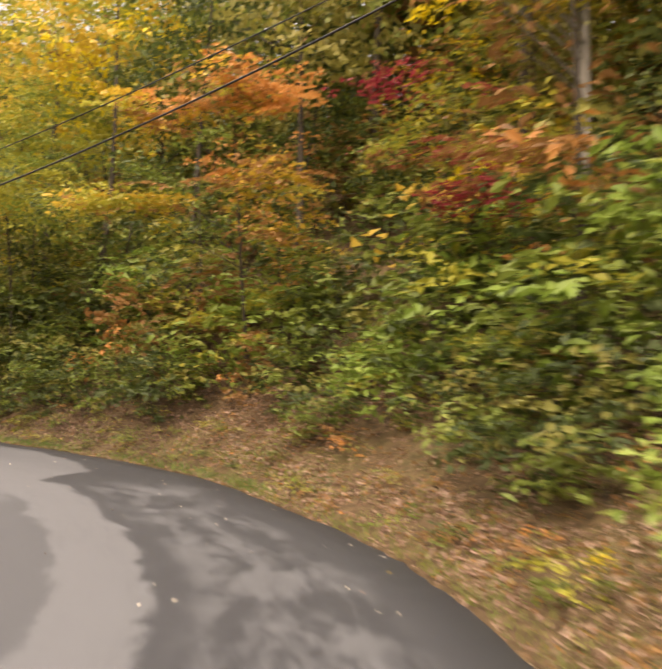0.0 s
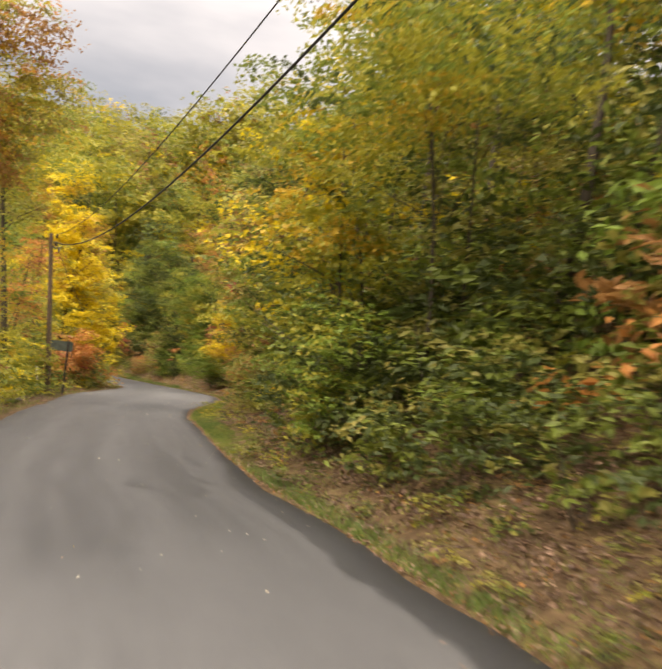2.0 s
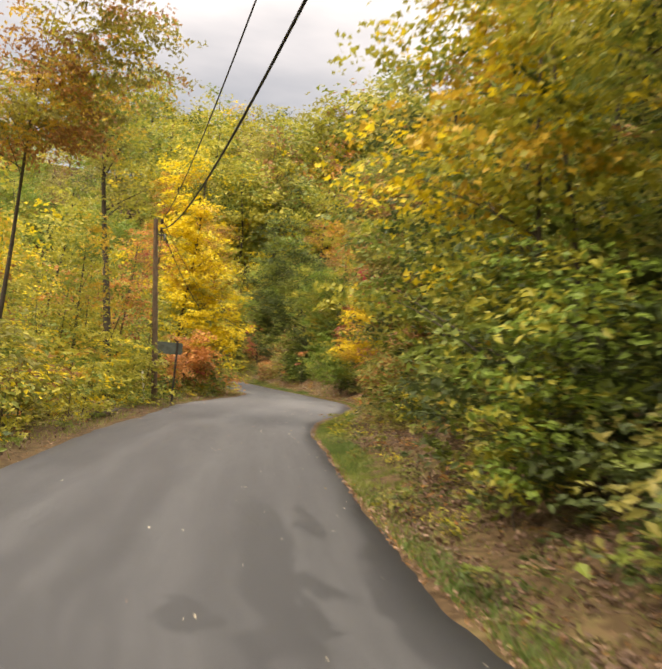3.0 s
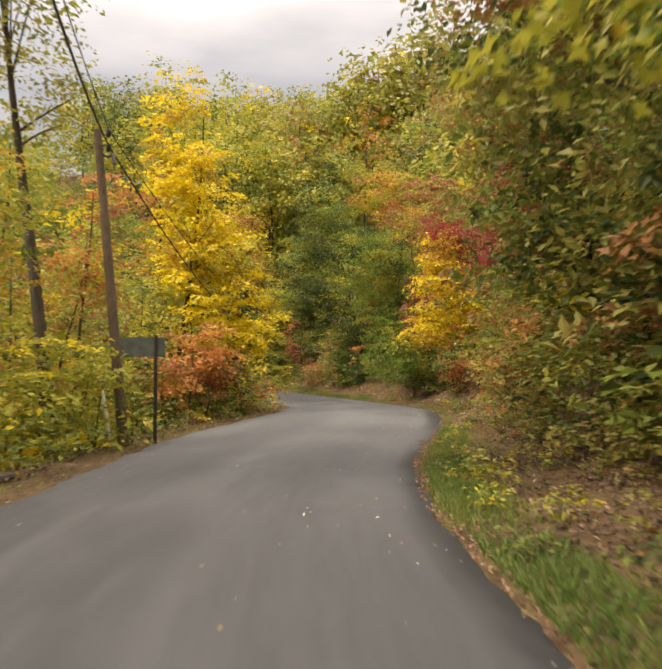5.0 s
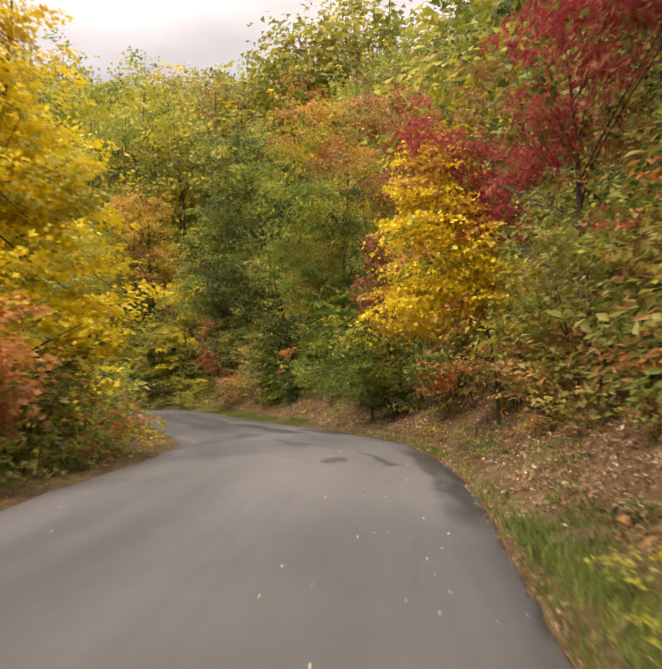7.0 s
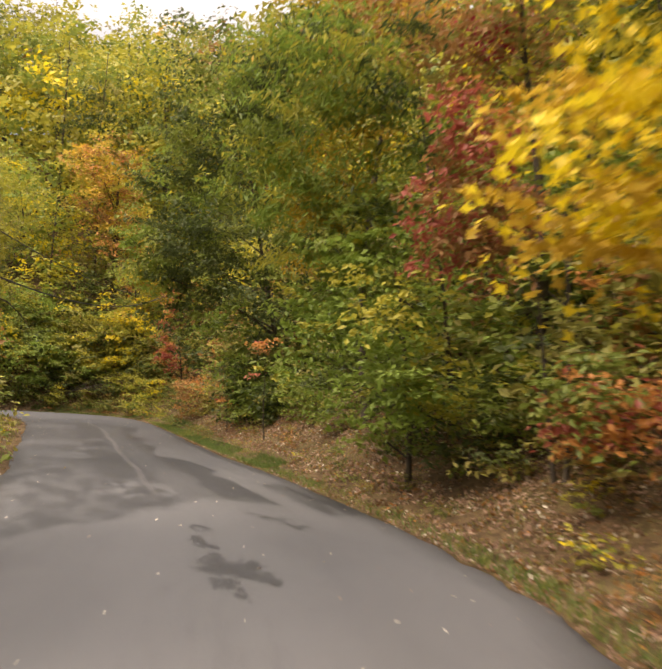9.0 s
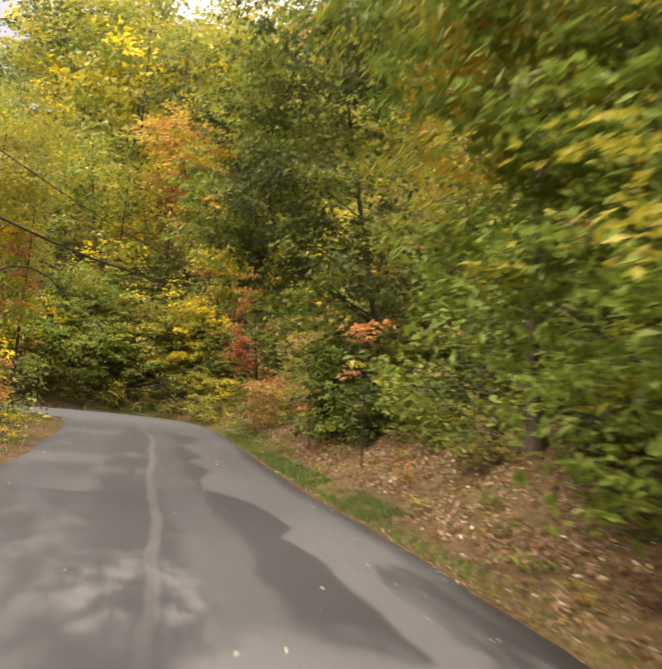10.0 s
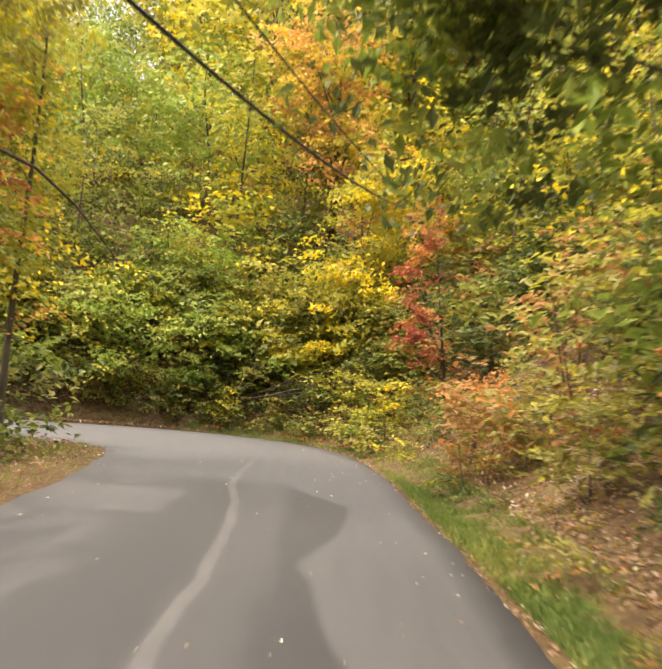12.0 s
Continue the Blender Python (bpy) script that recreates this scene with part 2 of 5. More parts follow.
wheel = rmath("MAXIMUM", wheel, rmath("MULTIPLY", smear, cloud.outputs["Result"]))
damp = rmath("MAXIMUM", damp, rmath("MULTIPLY", damp_end, rmath("SUBTRACT", 1.0, wheel)))
# narrower damp strips: (from, to) along, (from, to) across, how damp
for a0, a1, c0, c1, soft, much in ((48, 62, -1.0, 0.22, 0.1, 0.7), (66.0, 73.3, -1.0, 0.42, 0.08, 0.95), (78.5, 81.6, -1.0, 0.72, 0.06, 0.95), (81, 97, -1.0, 0.22, 0.1, 0.6), (60, 77, 3.9, 4.5, 0.25, 0.5), (37.5, 47, 1.0, 1.75, 0.18, 0.5), (36, 54, 2.15, 3.1, 0.2, 0.8), (35, 54, 3.35, 4.5, 0.25, 0.85), (54, 70, 3.0, 3.7, 0.3, 0.45)):
    p = rmath("MULTIPLY", rmath("MULTIPLY", rband(along_s, a0, a1, soft * 6), rband(across_s, c0, c1, soft)), much)
    damp = rmath("MAXIMUM", damp, rmath("MULTIPLY", p, rmath("MULTIPLY_ADD", breaks.outputs["Result"], 0.55, 0.45)))
# single wet blots: place along and across, half length and half width
for a0, c0, la, lc in ((75.2, 2.28, 0.32, 0.34), (74.6, 2.35, 0.12, 0.12), (72.1, 2.62, 0.16, 0.1), (71.4, 1.93, 0.55, 0.13), (71.7, 1.68, 0.45, 0.12), (72.6, 1.08, 0.4, 0.07), (71.8, 1.02, 0.3, 0.1), (71.0, 0.92, 0.3, 0.2), (76.1, 2.44, 0.25, 0.09), (76.9, 2.4, 0.2, 0.1), (77.4, 1.3, 0.14, 0.16), (78.0, 1.5, 0.12, 0.2), (40.2, 1.76, 0.3, 0.2), (41.9, 1.2, 2.6, 0.26), (43.2, 0.76, 0.45, 0.12), (41.0, 0.9, 0.2, 0.26), (40.6, 1.02, 0.6, 0.14), (43.2, 2.3, 2.4, 0.09), (41.0, 2.42, 0.5, 0.13), (43.9, 0.7, 0.28, 0.1), (44.2, 1.2, 0.35, 0.24), (39.5, 1.4, 0.5, 0.12)):
    u_, v_ = rmath("MULTIPLY_ADD", along_s, 1 / la, -a0 / la), rmath("MULTIPLY_ADD", across_s, 1 / lc, -c0 / lc)
    r2 = rmath("MULTIPLY_ADD", u_, u_, rmath("MULTIPLY", v_, v_))
    damp = rmath("MAXIMUM", damp, rmath("MULTIPLY", rover(rmath("SUBTRACT", 1.0, r2), 0.35), 0.85))
# a pale seam along the middle
seam_c = rcurve(along, 76, 104, [(76, 2.7), (79, 2.63), (81, 2.53), (84.5, 2.36), (88, 2.24), (92, 2.2), (95, 2.28), (98, 2.5), (104, 2.4)], 4.0)
seam = rmath("MULTIPLY", rband(rmath("SUBTRACT", rmath("MULTIPLY_ADD", wob_s, 0.12, across), seam_c), -0.05, 0.05, 0.02), rband(along, 79, 101, 1.0))
# wheel paths: two long faint dark lanes
lanes_near = rmath("MULTIPLY", rmath("MULTIPLY", rmath("MAXIMUM", rband(across_w, 1.0, 2.05, 0.4), rband(across_w, 2.9, 5.4, 0.4)), 0.95), rband(along, 37, 60, 5.0))
lanes_and_toning = rmath("MULTIPLY", rmath("MAXIMUM", rband(across_w, 3.3, 3.9, 0.5), rband(across_w, 1.1, 1.6, 0.5)), 0.35)
tone = ramp(rn, [(0.25, (0.064, 0.066, 0.068)), (0.75, (0.106, 0.108, 0.109))])
# drawn-out streaks, and two stretches with a paler tone
r_streak = noise_tex(rn, rl, road_map(0.35, 4.5), 1.3, 6.0, 0.62)
pale = rmath("MAXIMUM", rband(along, 0, 35, 3.0), rband(along, 66, 82, 3.0))
tone_f = rmath("MULTIPLY_ADD", r_fine.outputs["Fac"], 0.30, rmath("MULTIPLY", r_big.outputs["Fac"], 0.45))
tone_f = rmath("MULTIPLY_ADD", r_streak.outputs["Fac"], 0.55, rmath("ADD", tone_f, -0.4))
tone_f = rmath("MULTIPLY_ADD", r_cloud.outputs["Fac"], 0.5, tone_f)
rl.new(rmath("MULTIPLY_ADD", pale, 0.26, tone_f), tone.inputs["Fac"])


def rmix(fac, a, b):
    n = rn.new("ShaderNodeMix")
    n.data_type = "RGBA"
    rl.new(fac, n.inputs["Factor"])
    rl.new(a, n.inputs["A"])
    if isinstance(b, tuple):
        n.inputs["B"].default_value = (*b, 1)
    else:
        rl.new(b, n.inputs["B"])
    return n.outputs["Result"]


mott = rn.new("ShaderNodeMapRange")
mott.interpolation_type = "SMOOTHSTEP"
r_mott = noise_tex(rn, rl, road_map(0.16, 0.75), 1.0, 4.0, 0.6)
rl.new(r_mott.outputs["Fac"], mott.inputs["Value"])
mott.inputs["From Min"].default_value, mott.inputs["From Max"].default_value = 0.46, 0.66
lanes_and_toning = rmath("MAXIMUM", lanes_and_toning, rmath("MULTIPLY", rmath("MULTIPLY", mott.outputs["Result"], 0.8), rband(along, 36, 60, 6.0)))
lanes_and_toning = rmath("MAXIMUM", lanes_and_toning, lanes_near)
# whole width darkened in the colour here to offset the raised exposure
lanes_and_toning = rmath("MAXIMUM", lanes_and_toning, rmath("MULTIPLY", rband(along, 85, 116, 4.0), 0.75))
# an earlier stretch, also darker across the full width
lanes_and_toning = rmath("MAXIMUM", lanes_and_toning, rmath("MULTIPLY", rband(along, 36, 55, 3.0), 0.85))
streaks = rn.new("ShaderNodeMapRange")
rl.new(r_streak.outputs["Fac"], streaks.inputs["Value"])
streaks.inputs["From Min"].default_value, streaks.inputs["From Max"].default_value = 0.30, 0.60
lanes_and_toning = rmath("MULTIPLY", lanes_and_toning, rmath("MULTIPLY_ADD", streaks.outputs["Result"], 0.6, 0.4))
col = rmix(lanes_and_toning, tone.outputs["Color"], (0.047, 0.048, 0.050))
col = rmix(damp, col, (0.0315, 0.0325, 0.035))
col = rmix(rmath("MULTIPLY", seam, rmath("MULTIPLY_ADD", cloud.outputs["Result"], 0.2, 0.35)), col, (0.115, 0.113, 0.112))
grit = rn.new("ShaderNodeMapRange")
rl.new(r_grit.outputs["Fac"], grit.inputs["Value"])
grit.inputs["From Min"].default_value, grit.inputs["From Max"].default_value = 0.55, 0.8
col = rmix(rmath("MULTIPLY", grit.outputs["Result"], 0.25), col, (0.17, 0.165, 0.16))
rl.new(col, rb.inputs["Base Color"])
rl.new(rmath("MULTIPLY_ADD", damp, -0.16, 0.74), rb.inputs["Roughness"])
r_bump = rn.new("ShaderNodeBump")
r_bump.inputs["Strength"].default_value, r_bump.inputs["Distance"].default_value = 0.35, 0.006
rl.new(rmath("ADD", r_grit.outputs["Fac"], r_fine.outputs["Fac"]), r_bump.inputs["Height"])
rl.new(r_bump.outputs["Normal"], rb.inputs["Normal"])

# soil: leaf mould and bare earth
SOIL, sn, sl, sb = material("leaf_mould", 0.95, 0.1)
s_tc = sn.new("ShaderNodeTexCoord")
s_a = noise_tex(sn, sl, s_tc.outputs["Object"], 0.6, 4.0)
s_b = noise_tex(sn, sl, s_tc.outputs["Object"], 14.0, 5.0, 0.7)
s_v = sn.new("ShaderNodeTexVoronoi")
s_v.inputs["Scale"].default_value = 13.0
sl.new(s_tc.outputs["Object"], s_v.inputs["Vector"])
s_f = math_node(sn, sl, "MULTIPLY_ADD", s_b.outputs["Fac"], 0.5, math_node(sn, sl, "MULTIPLY", s_a.outputs["Fac"], 0.5))
s_r = ramp(sn, [(0.3, (0.045, 0.03, 0.016)), (0.5, (0.105, 0.068, 0.036)), (0.62, (0.095, 0.08, 0.03)), (0.75, (0.20, 0.125, 0.068))])
sl.new(s_f, s_r.inputs["Fac"])
s_mix = sn.new("ShaderNodeMix")
s_mix.data_type, s_mix.blend_type = "RGBA", "OVERLAY"
s_mix.inputs["Factor"].default_value = 0.5
sl.new(s_r.outputs["Color"], s_mix.inputs["A"])
s_grey = sn.new("ShaderNodeRGBToBW")
sl.new(s_v.outputs["Color"], s_grey.inputs["Color"])
sl.new(s_grey.outputs["Val"], s_mix.inputs["B"])
sl.new(s_mix.outputs["Result"], sb.inputs["Base Color"])
s_bump = sn.new("ShaderNodeBump")
s_bump.inputs["Strength"].default_value, s_bump.inputs["Distance"].default_value = 0.8, 0.04
sl.new(s_b.outputs["Fac"], s_bump.inputs["Height"])
sl.new(s_bump.outputs["Normal"], sb.inputs["Normal"])


def plain(name, colour, roughness=0.6, metal=0.0, grime=(0.5, 0.8)):
    m, nodes, links, b = material(name, roughness)
    b.inputs["Metallic"].default_value = metal
    tc = nodes.new("ShaderNodeTexCoord")
    n = noise_tex(nodes, links, tc.outputs["Object"], 6.0, 5.0, 0.65)
    r = ramp(nodes, [(0.3, tuple(c * grime[0] for c in colour)), (0.7, colour)])
    links.new(n.outputs["Fac"], r.inputs["Fac"])
    links.new(r.outputs["Color"], b.inputs["Base Color"])
    return m


SIGN_BACK = plain("sign_back_metal", (0.16, 0.19, 0.165), 0.55, 0.35)
STEEL = plain("post_steel", (0.10, 0.085, 0.07), 0.6, 0.4)
CABLE = plain("cable_black", (0.015, 0.015, 0.017), 0.6)
CERAMIC = plain("insulator_dark", (0.05, 0.035, 0.03), 0.3)
STAKE_PAINT = plain("stake_white_paint", (0.72, 0.68, 0.52), 0.5)
DEAD_WOOD = bark_material("dead_wood", (0.10, 0.085, 0.065), (0.34, 0.29, 0.23), 7.0)


# ---- mesh helpers ----
def mesh_object(name, verts, loops, counts, mats, parent=None, label="", mat_index=None, smooth=False):
    """One mesh object from arrays: vertices, face corners and corners per face."""
    me = bpy.data.meshes.new(name)
    verts, loops, counts = np.asarray(verts, np.float32), np.asarray(loops, np.int32).ravel(), np.asarray(counts, np.int32)
    me.vertices.add(len(verts))
    me.vertices.foreach_set("co", verts.ravel())
    me.loops.add(len(loops))
    me.loops.foreach_set("vertex_index", loops)
    me.polygons.add(len(counts))
    me.polygons.foreach_set("loop_start", np.concatenate(([0], np.cumsum(counts)[:-1])).astype(np.int32))
    for m in mats if isinstance(mats, (list, tuple)) else [mats]:
        me.materials.append(m)
    if mat_index is not None:
        me.polygons.foreach_set("material_index", np.asarray(mat_index, np.int32))
    me.polygons.foreach_set("use_smooth", np.full(len(counts), smooth, bool))
    me.update(calc_edges=True)
    me.validate()
    ob = new(name, me)
    if parent:
        ob.parent = parent
    return tagged(ob, label)


def tube(path, radii, sides=6):
    """Vertices and quads of a tapered tube along a path."""
    path, radii = np.asarray(path, float), np.asarray(radii, float)
    tang = np.gradient(path, axis=0)
    tang /= np.linalg.norm(tang, axis=1)[:, None] + 1e-9
    ref = np.where(np.abs(tang[:, 2:3]) > 0.8, np.array([[1.0, 0, 0]]), np.array([[0, 0, 1.0]]))
    u = np.cross(tang, ref)
    u /= np.linalg.norm(u, axis=1)[:, None] + 1e-9
    v = np.cross(tang, u)
    a = np.linspace(0, 2 * np.pi, sides, endpoint=False)
    ring = np.cos(a)[None, :, None] * u[:, None] + np.sin(a)[None, :, None] * v[:, None]
    verts = (path[:, None] + ring * radii[:, None, None]).reshape(-1, 3)
    i, j = np.meshgrid(np.arange(len(path) - 1), np.arange(sides), indexing="ij")
    k = (j + 1) % sides
    faces = np.stack([i * sides + j, i * sides + k, (i + 1) * sides + k, (i + 1) * sides + j], -1).reshape(-1, 4)
    return verts, faces


def join(pieces):
    verts, faces, base = [], [], 0
    for v, f in pieces:
        verts.append(v)
        faces.append(f + base)
        base += len(v)
    return np.concatenate(verts), np.concatenate(faces)


OVAL = (np.array([(0, -0.5, 0), (-0.27, -0.05, 0.10), (0, 0.55, -0.04), (0.27, -0.05, 0.10)]), np.array([(0, 1, 2), (0, 2, 3)]))
LANCE = (np.array([(0, -0.6, 0), (-0.15, -0.05, 0.05), (0, 0.7, -0.12), (0.15, -0.05, 0.05)]), np.array([(0, 1, 2), (0, 2, 3)]))
LOBED = (np.array([(0, -0.5, 0), (-0.52, 0.08, 0.09), (-0.17, 0.14, 0.02), (0, 0.6, -0.05), (0.17, 0.14, 0.02), (0.52, 0.08, 0.09)]), np.array([(0, 1, 2), (0, 2, 4), (2, 3, 4), (0, 4, 5)]))
SPECK = (np.array([(-0.05, -0.5, 0), (0.42, 0.22, 0.05), (-0.36, 0.46, -0.05)]), np.array([(0, 1, 2)]))


def leaf_cloud(centers, sizes, template, lift=0.8, hang=0.0, facing=None):
    """Arrays of many leaves of one template. lift: how far they face up; hang: how far they point down; facing: a way each leans to."""
    n = len(centers)
    tv, tf = template
    nor = rng.normal(0, 1, (n, 3)) * (1 - lift * 0.55) + np.array([0, 0, lift * 1.3])
    if facing is not None:
        nor = nor + facing
    nor /= np.linalg.norm(nor, axis=1)[:, None] + 1e-9
    d = rng.normal(0, 1, (n, 3)) - np.array([0, 0, hang * 2.2])
    d -= nor * (d * nor).sum(1)[:, None]
    if hang > 0.8:
        d = rng.normal(0, 0.45, (n, 3)) - np.array([0, 0, 1.0])
        d /= np.linalg.norm(d, axis=1)[:, None]
        nor -= d * (nor * d).sum(1)[:, None]
        nor /= np.linalg.norm(nor, axis=1)[:, None] + 1e-9
    d /= np.linalg.norm(d, axis=1)[:, None] + 1e-9
    s = np.cross(d, nor)
    basis = np.stack([s, d, nor], 1)
    verts = centers[:, None] + np.einsum("kc,ncd->nkd", tv, basis) * np.asarray(sizes)[:, None, None]
    faces = tf[None] + (np.arange(n) * len(tv))[:, None, None]
    return verts.reshape(-1, 3), faces.reshape(-1, 3), len(tf)


def pick(palette, n):
    """Indices of leaf colours for n clumps."""
    names, weights = zip(*palette)
    w = np.array(weights, float)
    return np.array([ORDER.index(k) for k in names])[rng.choice(len(names), n, p=w / w.sum())]


def patchy(palette, pts):
    """Leaf colours for clumps at pts that change from one side of a crown to another, with a little mixing."""
    names, weights = zip(*palette)
    w = np.cumsum(np.array(weights, float) / np.sum(weights))
    reach = pts.std(0).mean() * 2.6 + 0.2
    field = rng.normal(0, 0.55, len(pts))
    for _ in range(3):
        k = rng.normal(0, 1, 3)
        k *= 2 * np.pi / (np.linalg.norm(k) * reach * rng.uniform(0.55, 1.2))
        field = field + np.sin(pts @ k + rng.uniform(0, 6.3))
    rank = (field.argsort().argsort() + 0.5) / len(pts)
    return np.array([ORDER.index(k) for k in names])[np.minimum(np.searchsorted(w, rank), len(names) - 1)]


def crown_arrays(ellipsoids, clumps, per, spread, size, palette, template=OVAL, flat=0.28, lift=0.8, hang=0.0, fill=2.4, puff=0.4):
    """Clumps of leaves, spray by spray, in a few ellipsoids. Gives vertices, faces, colours and clump middles."""
    share = np.array([e[1][0] * e[1][1] + e[1][0] * e[1][2] for e in ellipsoids], float)
    which = rng.choice(len(ellipsoids), clumps, p=share / share.sum())
    mid, rad = np.array([e[0] for e in ellipsoids], float)[which], np.array([e[1] for e in ellipsoids], float)[which]
    dirs = rng.normal(0, 1, (clumps, 3))
    dirs /= np.linalg.norm(dirs, axis=1)[:, None]
    c = mid + dirs * rad * (rng.random(clumps) ** (1 / fill))[:, None] * rng.uniform(0.8, 1.12, clumps)[:, None]
    r = spread * rng.uniform(0.55, 1.35, clumps)
    tone = patchy(palette, c)
    k = rng.uniform(0.5, 1.4, clumps) * per
    idx = np.repeat(np.arange(clumps), np.maximum(3, k.astype(int)))
    n = len(idx)
    a, q = rng.random(n) * 2 * np.pi, np.sqrt(rng.random(n))
    tilt = rng.normal(0, 0.28, (clumps, 2))
    px, py = np.cos(a) * q, np.sin(a) * q
    pz = rng.normal(0, 0.5, n) * flat - 0.22 * q * q + tilt[idx, 0] * px + tilt[idx, 1] * py
    pts = c[idx] + np.stack([px, py, pz], 1) * r[idx, None]
    mix = rng.random(n) < 0.03
    cols = np.where(mix, pick(palette, n), tone[idx])
    v, f, per_leaf = leaf_cloud(pts, size * rng.uniform(0.6, 1.25, n), template, lift, hang, dirs[idx] * puff)
    return v, f, np.repeat(cols, per_leaf), c


def woody(height, radius, targets, lean=(0, 0), limbs=9, sides=7, from_h=0.3, stems=1):
    """A tapered trunk with limbs that reach for some of the targets."""
    pieces = []
    for st in range(stems):
        off = rng.normal(0, 0.12 * (stems > 1), 2)
        h = height * (1 if st == 0 else rng.uniform(0.7, 0.95))
        t = np.linspace(0, 1, 9)
        bend = rng.normal(0, 0.02 * h, 2)
        path = np.stack([off[0] + (lean[0] + off[0] * 2) * t + bend[0] * np.sin(t * 5), off[1] + (lean[1] + off[1] * 2) * t + bend[1] * np.sin(t * 4 + 1), t * h - 0.25], 1)
        rad = radius * (1 - 0.82 * t) * (1 + 0.5 * np.exp(-t * 22)) / (1 if stems == 1 else 1.4)
        pieces.append(tube(path, rad, sides))
        if len(targets):
            for g in targets[rng.choice(len(targets), min(limbs // stems, len(targets)), replace=False)]:
                k = np.clip((g[2] - rng.uniform(0.25, 0.6) * np.hypot(g[0] - lean[0] * 0.5, g[1] - lean[1] * 0.5)) / h, from_h * 0.35, 0.94)
                p0 = np.array([np.interp(k, t, path[:, i]) for i in range(3)])
                p1 = p0 + (g - p0) * 0.5 + np.array([0, 0, 0.12 * np.linalg.norm(g[:2] - p0[:2]) * rng.uniform(-0.2, 1)])
                r0 = radius * (1 - 0.82 * k) * 0.42
                s = np.linspace(0, 1, 5)[:, None]
                limb = (1 - s) ** 2 * p0 + 2 * s * (1 - s) * p1 + s * s * g
                pieces.append(tube(limb, np.linspace(r0, r0 * 0.18, 5), 4))
    return join(pieces)


def plant(name, label, category, at, ellipsoids, palette, clumps, per, spread, size, height=None, radius=0.1, lean=(0, 0), limbs=9, group="", template=OVAL,
          flat=0.28, lift=0.8, hang=0.0, fill=2.4, puff=0.4, stems=1, bark=None, sides=7):
    """A tree or shrub: an Empty on the ground with a trunk (or stems) and a crown."""
    x, y = at[:2]
    z = at[2] if len(at) > 2 else float(ground_z(x, y))
    base = tagged(new(name), label, category, group)
    base.matrix_basis = Matrix.Translation((x, y, z))
    v, f, cols, mids = crown_arrays(ellipsoids, clumps, per, spread, size, palette, template, flat, lift, hang, fill, puff)
    top = height or max(1.0, max(e[0][2] + e[1][2] * 0.25 for e in ellipsoids))
    wv, wf = woody(top, radius, mids, lean, limbs, sides, stems=stems)
    mesh_object("trunk" if category == "tree" else "stem", wv, wf, np.full(len(wf), 4), bark or BARK, base, smooth=True)
    used = np.unique(cols)
    remap = np.zeros(len(ORDER), int)
    remap[used] = np.arange(len(used))
    mesh_object("crown" if category == "tree" else "foliage", v, f, np.full(len(f), 3), [LEAF[ORDER[i]] for i in used], base, mat_index=remap[cols])
    return base


# ---- plan: the road's two edges, right and left as one drives ----
RIGHT = [(2.6, -40), (2.4, -10), (1.9, -2), (1.1, 4.0), (0.5, 6.7), (-1.4, 10.6), (-3.3, 13.05), (-6.9, 16.35), (-10.2, 19.1), (-13.5, 22.3), (-16.6, 25.5), (-19.0, 27.9), (-20.6, 29.8),
         (-21.8, 31.4), (-23.5, 34.0), (-26.4, 38.5), (-28.1, 40.9), (-30.6, 43.8), (-32.8, 45.75), (-36.5, 48.3), (-42.3, 51.8), (-47.8, 55.4), (-53.5, 59.1), (-57.5, 61.2), (-60.5, 61.4),
         (-62.6, 58.8), (-62.7, 53), (-63.4, 45), (-70, 28)]
LEFT = [(-2.1, -40), (-2.3, -10), (-2.8, -2.2), (-3.5, 3.0), (-4.1, 5.3), (-5.6, 8.2), (-7.2, 10.3), (-10.1, 13.1), (-13.2, 15.9), (-16.6, 19.3), (-20.1, 22.8), (-23.2, 26.2), (-25.4, 28.6),
        (-27.0, 30.3), (-29.0, 32.9), (-31.2, 35.9), (-33.2, 38.8), (-34.9, 41.0), (-36.4, 42.6), (-39.5, 44.9), (-44.7, 48.2), (-50.6, 51.9), (-55.3, 54.6), (-57.2, 55.1), (-58.2, 54.3),
        (-58.6, 52.6), (-58.5, 49.5), (-59.4, 44), (-66, 27)]


def smooth_line(points, n):
    """n samples on a smooth curve through the points, evenly spread over their index."""
    p = np.array(points, float)
    p = np.concatenate([[2 * p[0] - p[1]], p, [2 * p[-1] - p[-2]]])
    u = np.linspace(0, len(points) - 1 - 1e-6, n)
    i, t = u.astype(int), (u % 1)[:, None]
    a, b, c, d = p[i], p[i + 1], p[i + 2], p[i + 3]
    return 0.5 * (2 * b + (c - a) * t + (2 * a - 5 * b + 4 * c - d) * t ** 2 + (3 * b - a - 3 * c + d) * t ** 3)


NS = 561
EDGE_R, EDGE_L = smooth_line(RIGHT, NS), smooth_line(LEFT, NS)
CENTRE = (EDGE_R + EDGE_L) / 2
HALF = np.linalg.norm(EDGE_R - EDGE_L, axis=1) / 2
STEP = np.concatenate([[0], np.cumsum(np.linalg.norm(np.diff(CENTRE, axis=0), axis=1))])
START = float(np.interp(0, CENTRE[:200, 1], STEP[:200])) - 20.0
TANGENT = np.gradient(CENTRE, axis=0)
TANGENT /= np.linalg.norm(TANGENT, axis=1)[:, None]


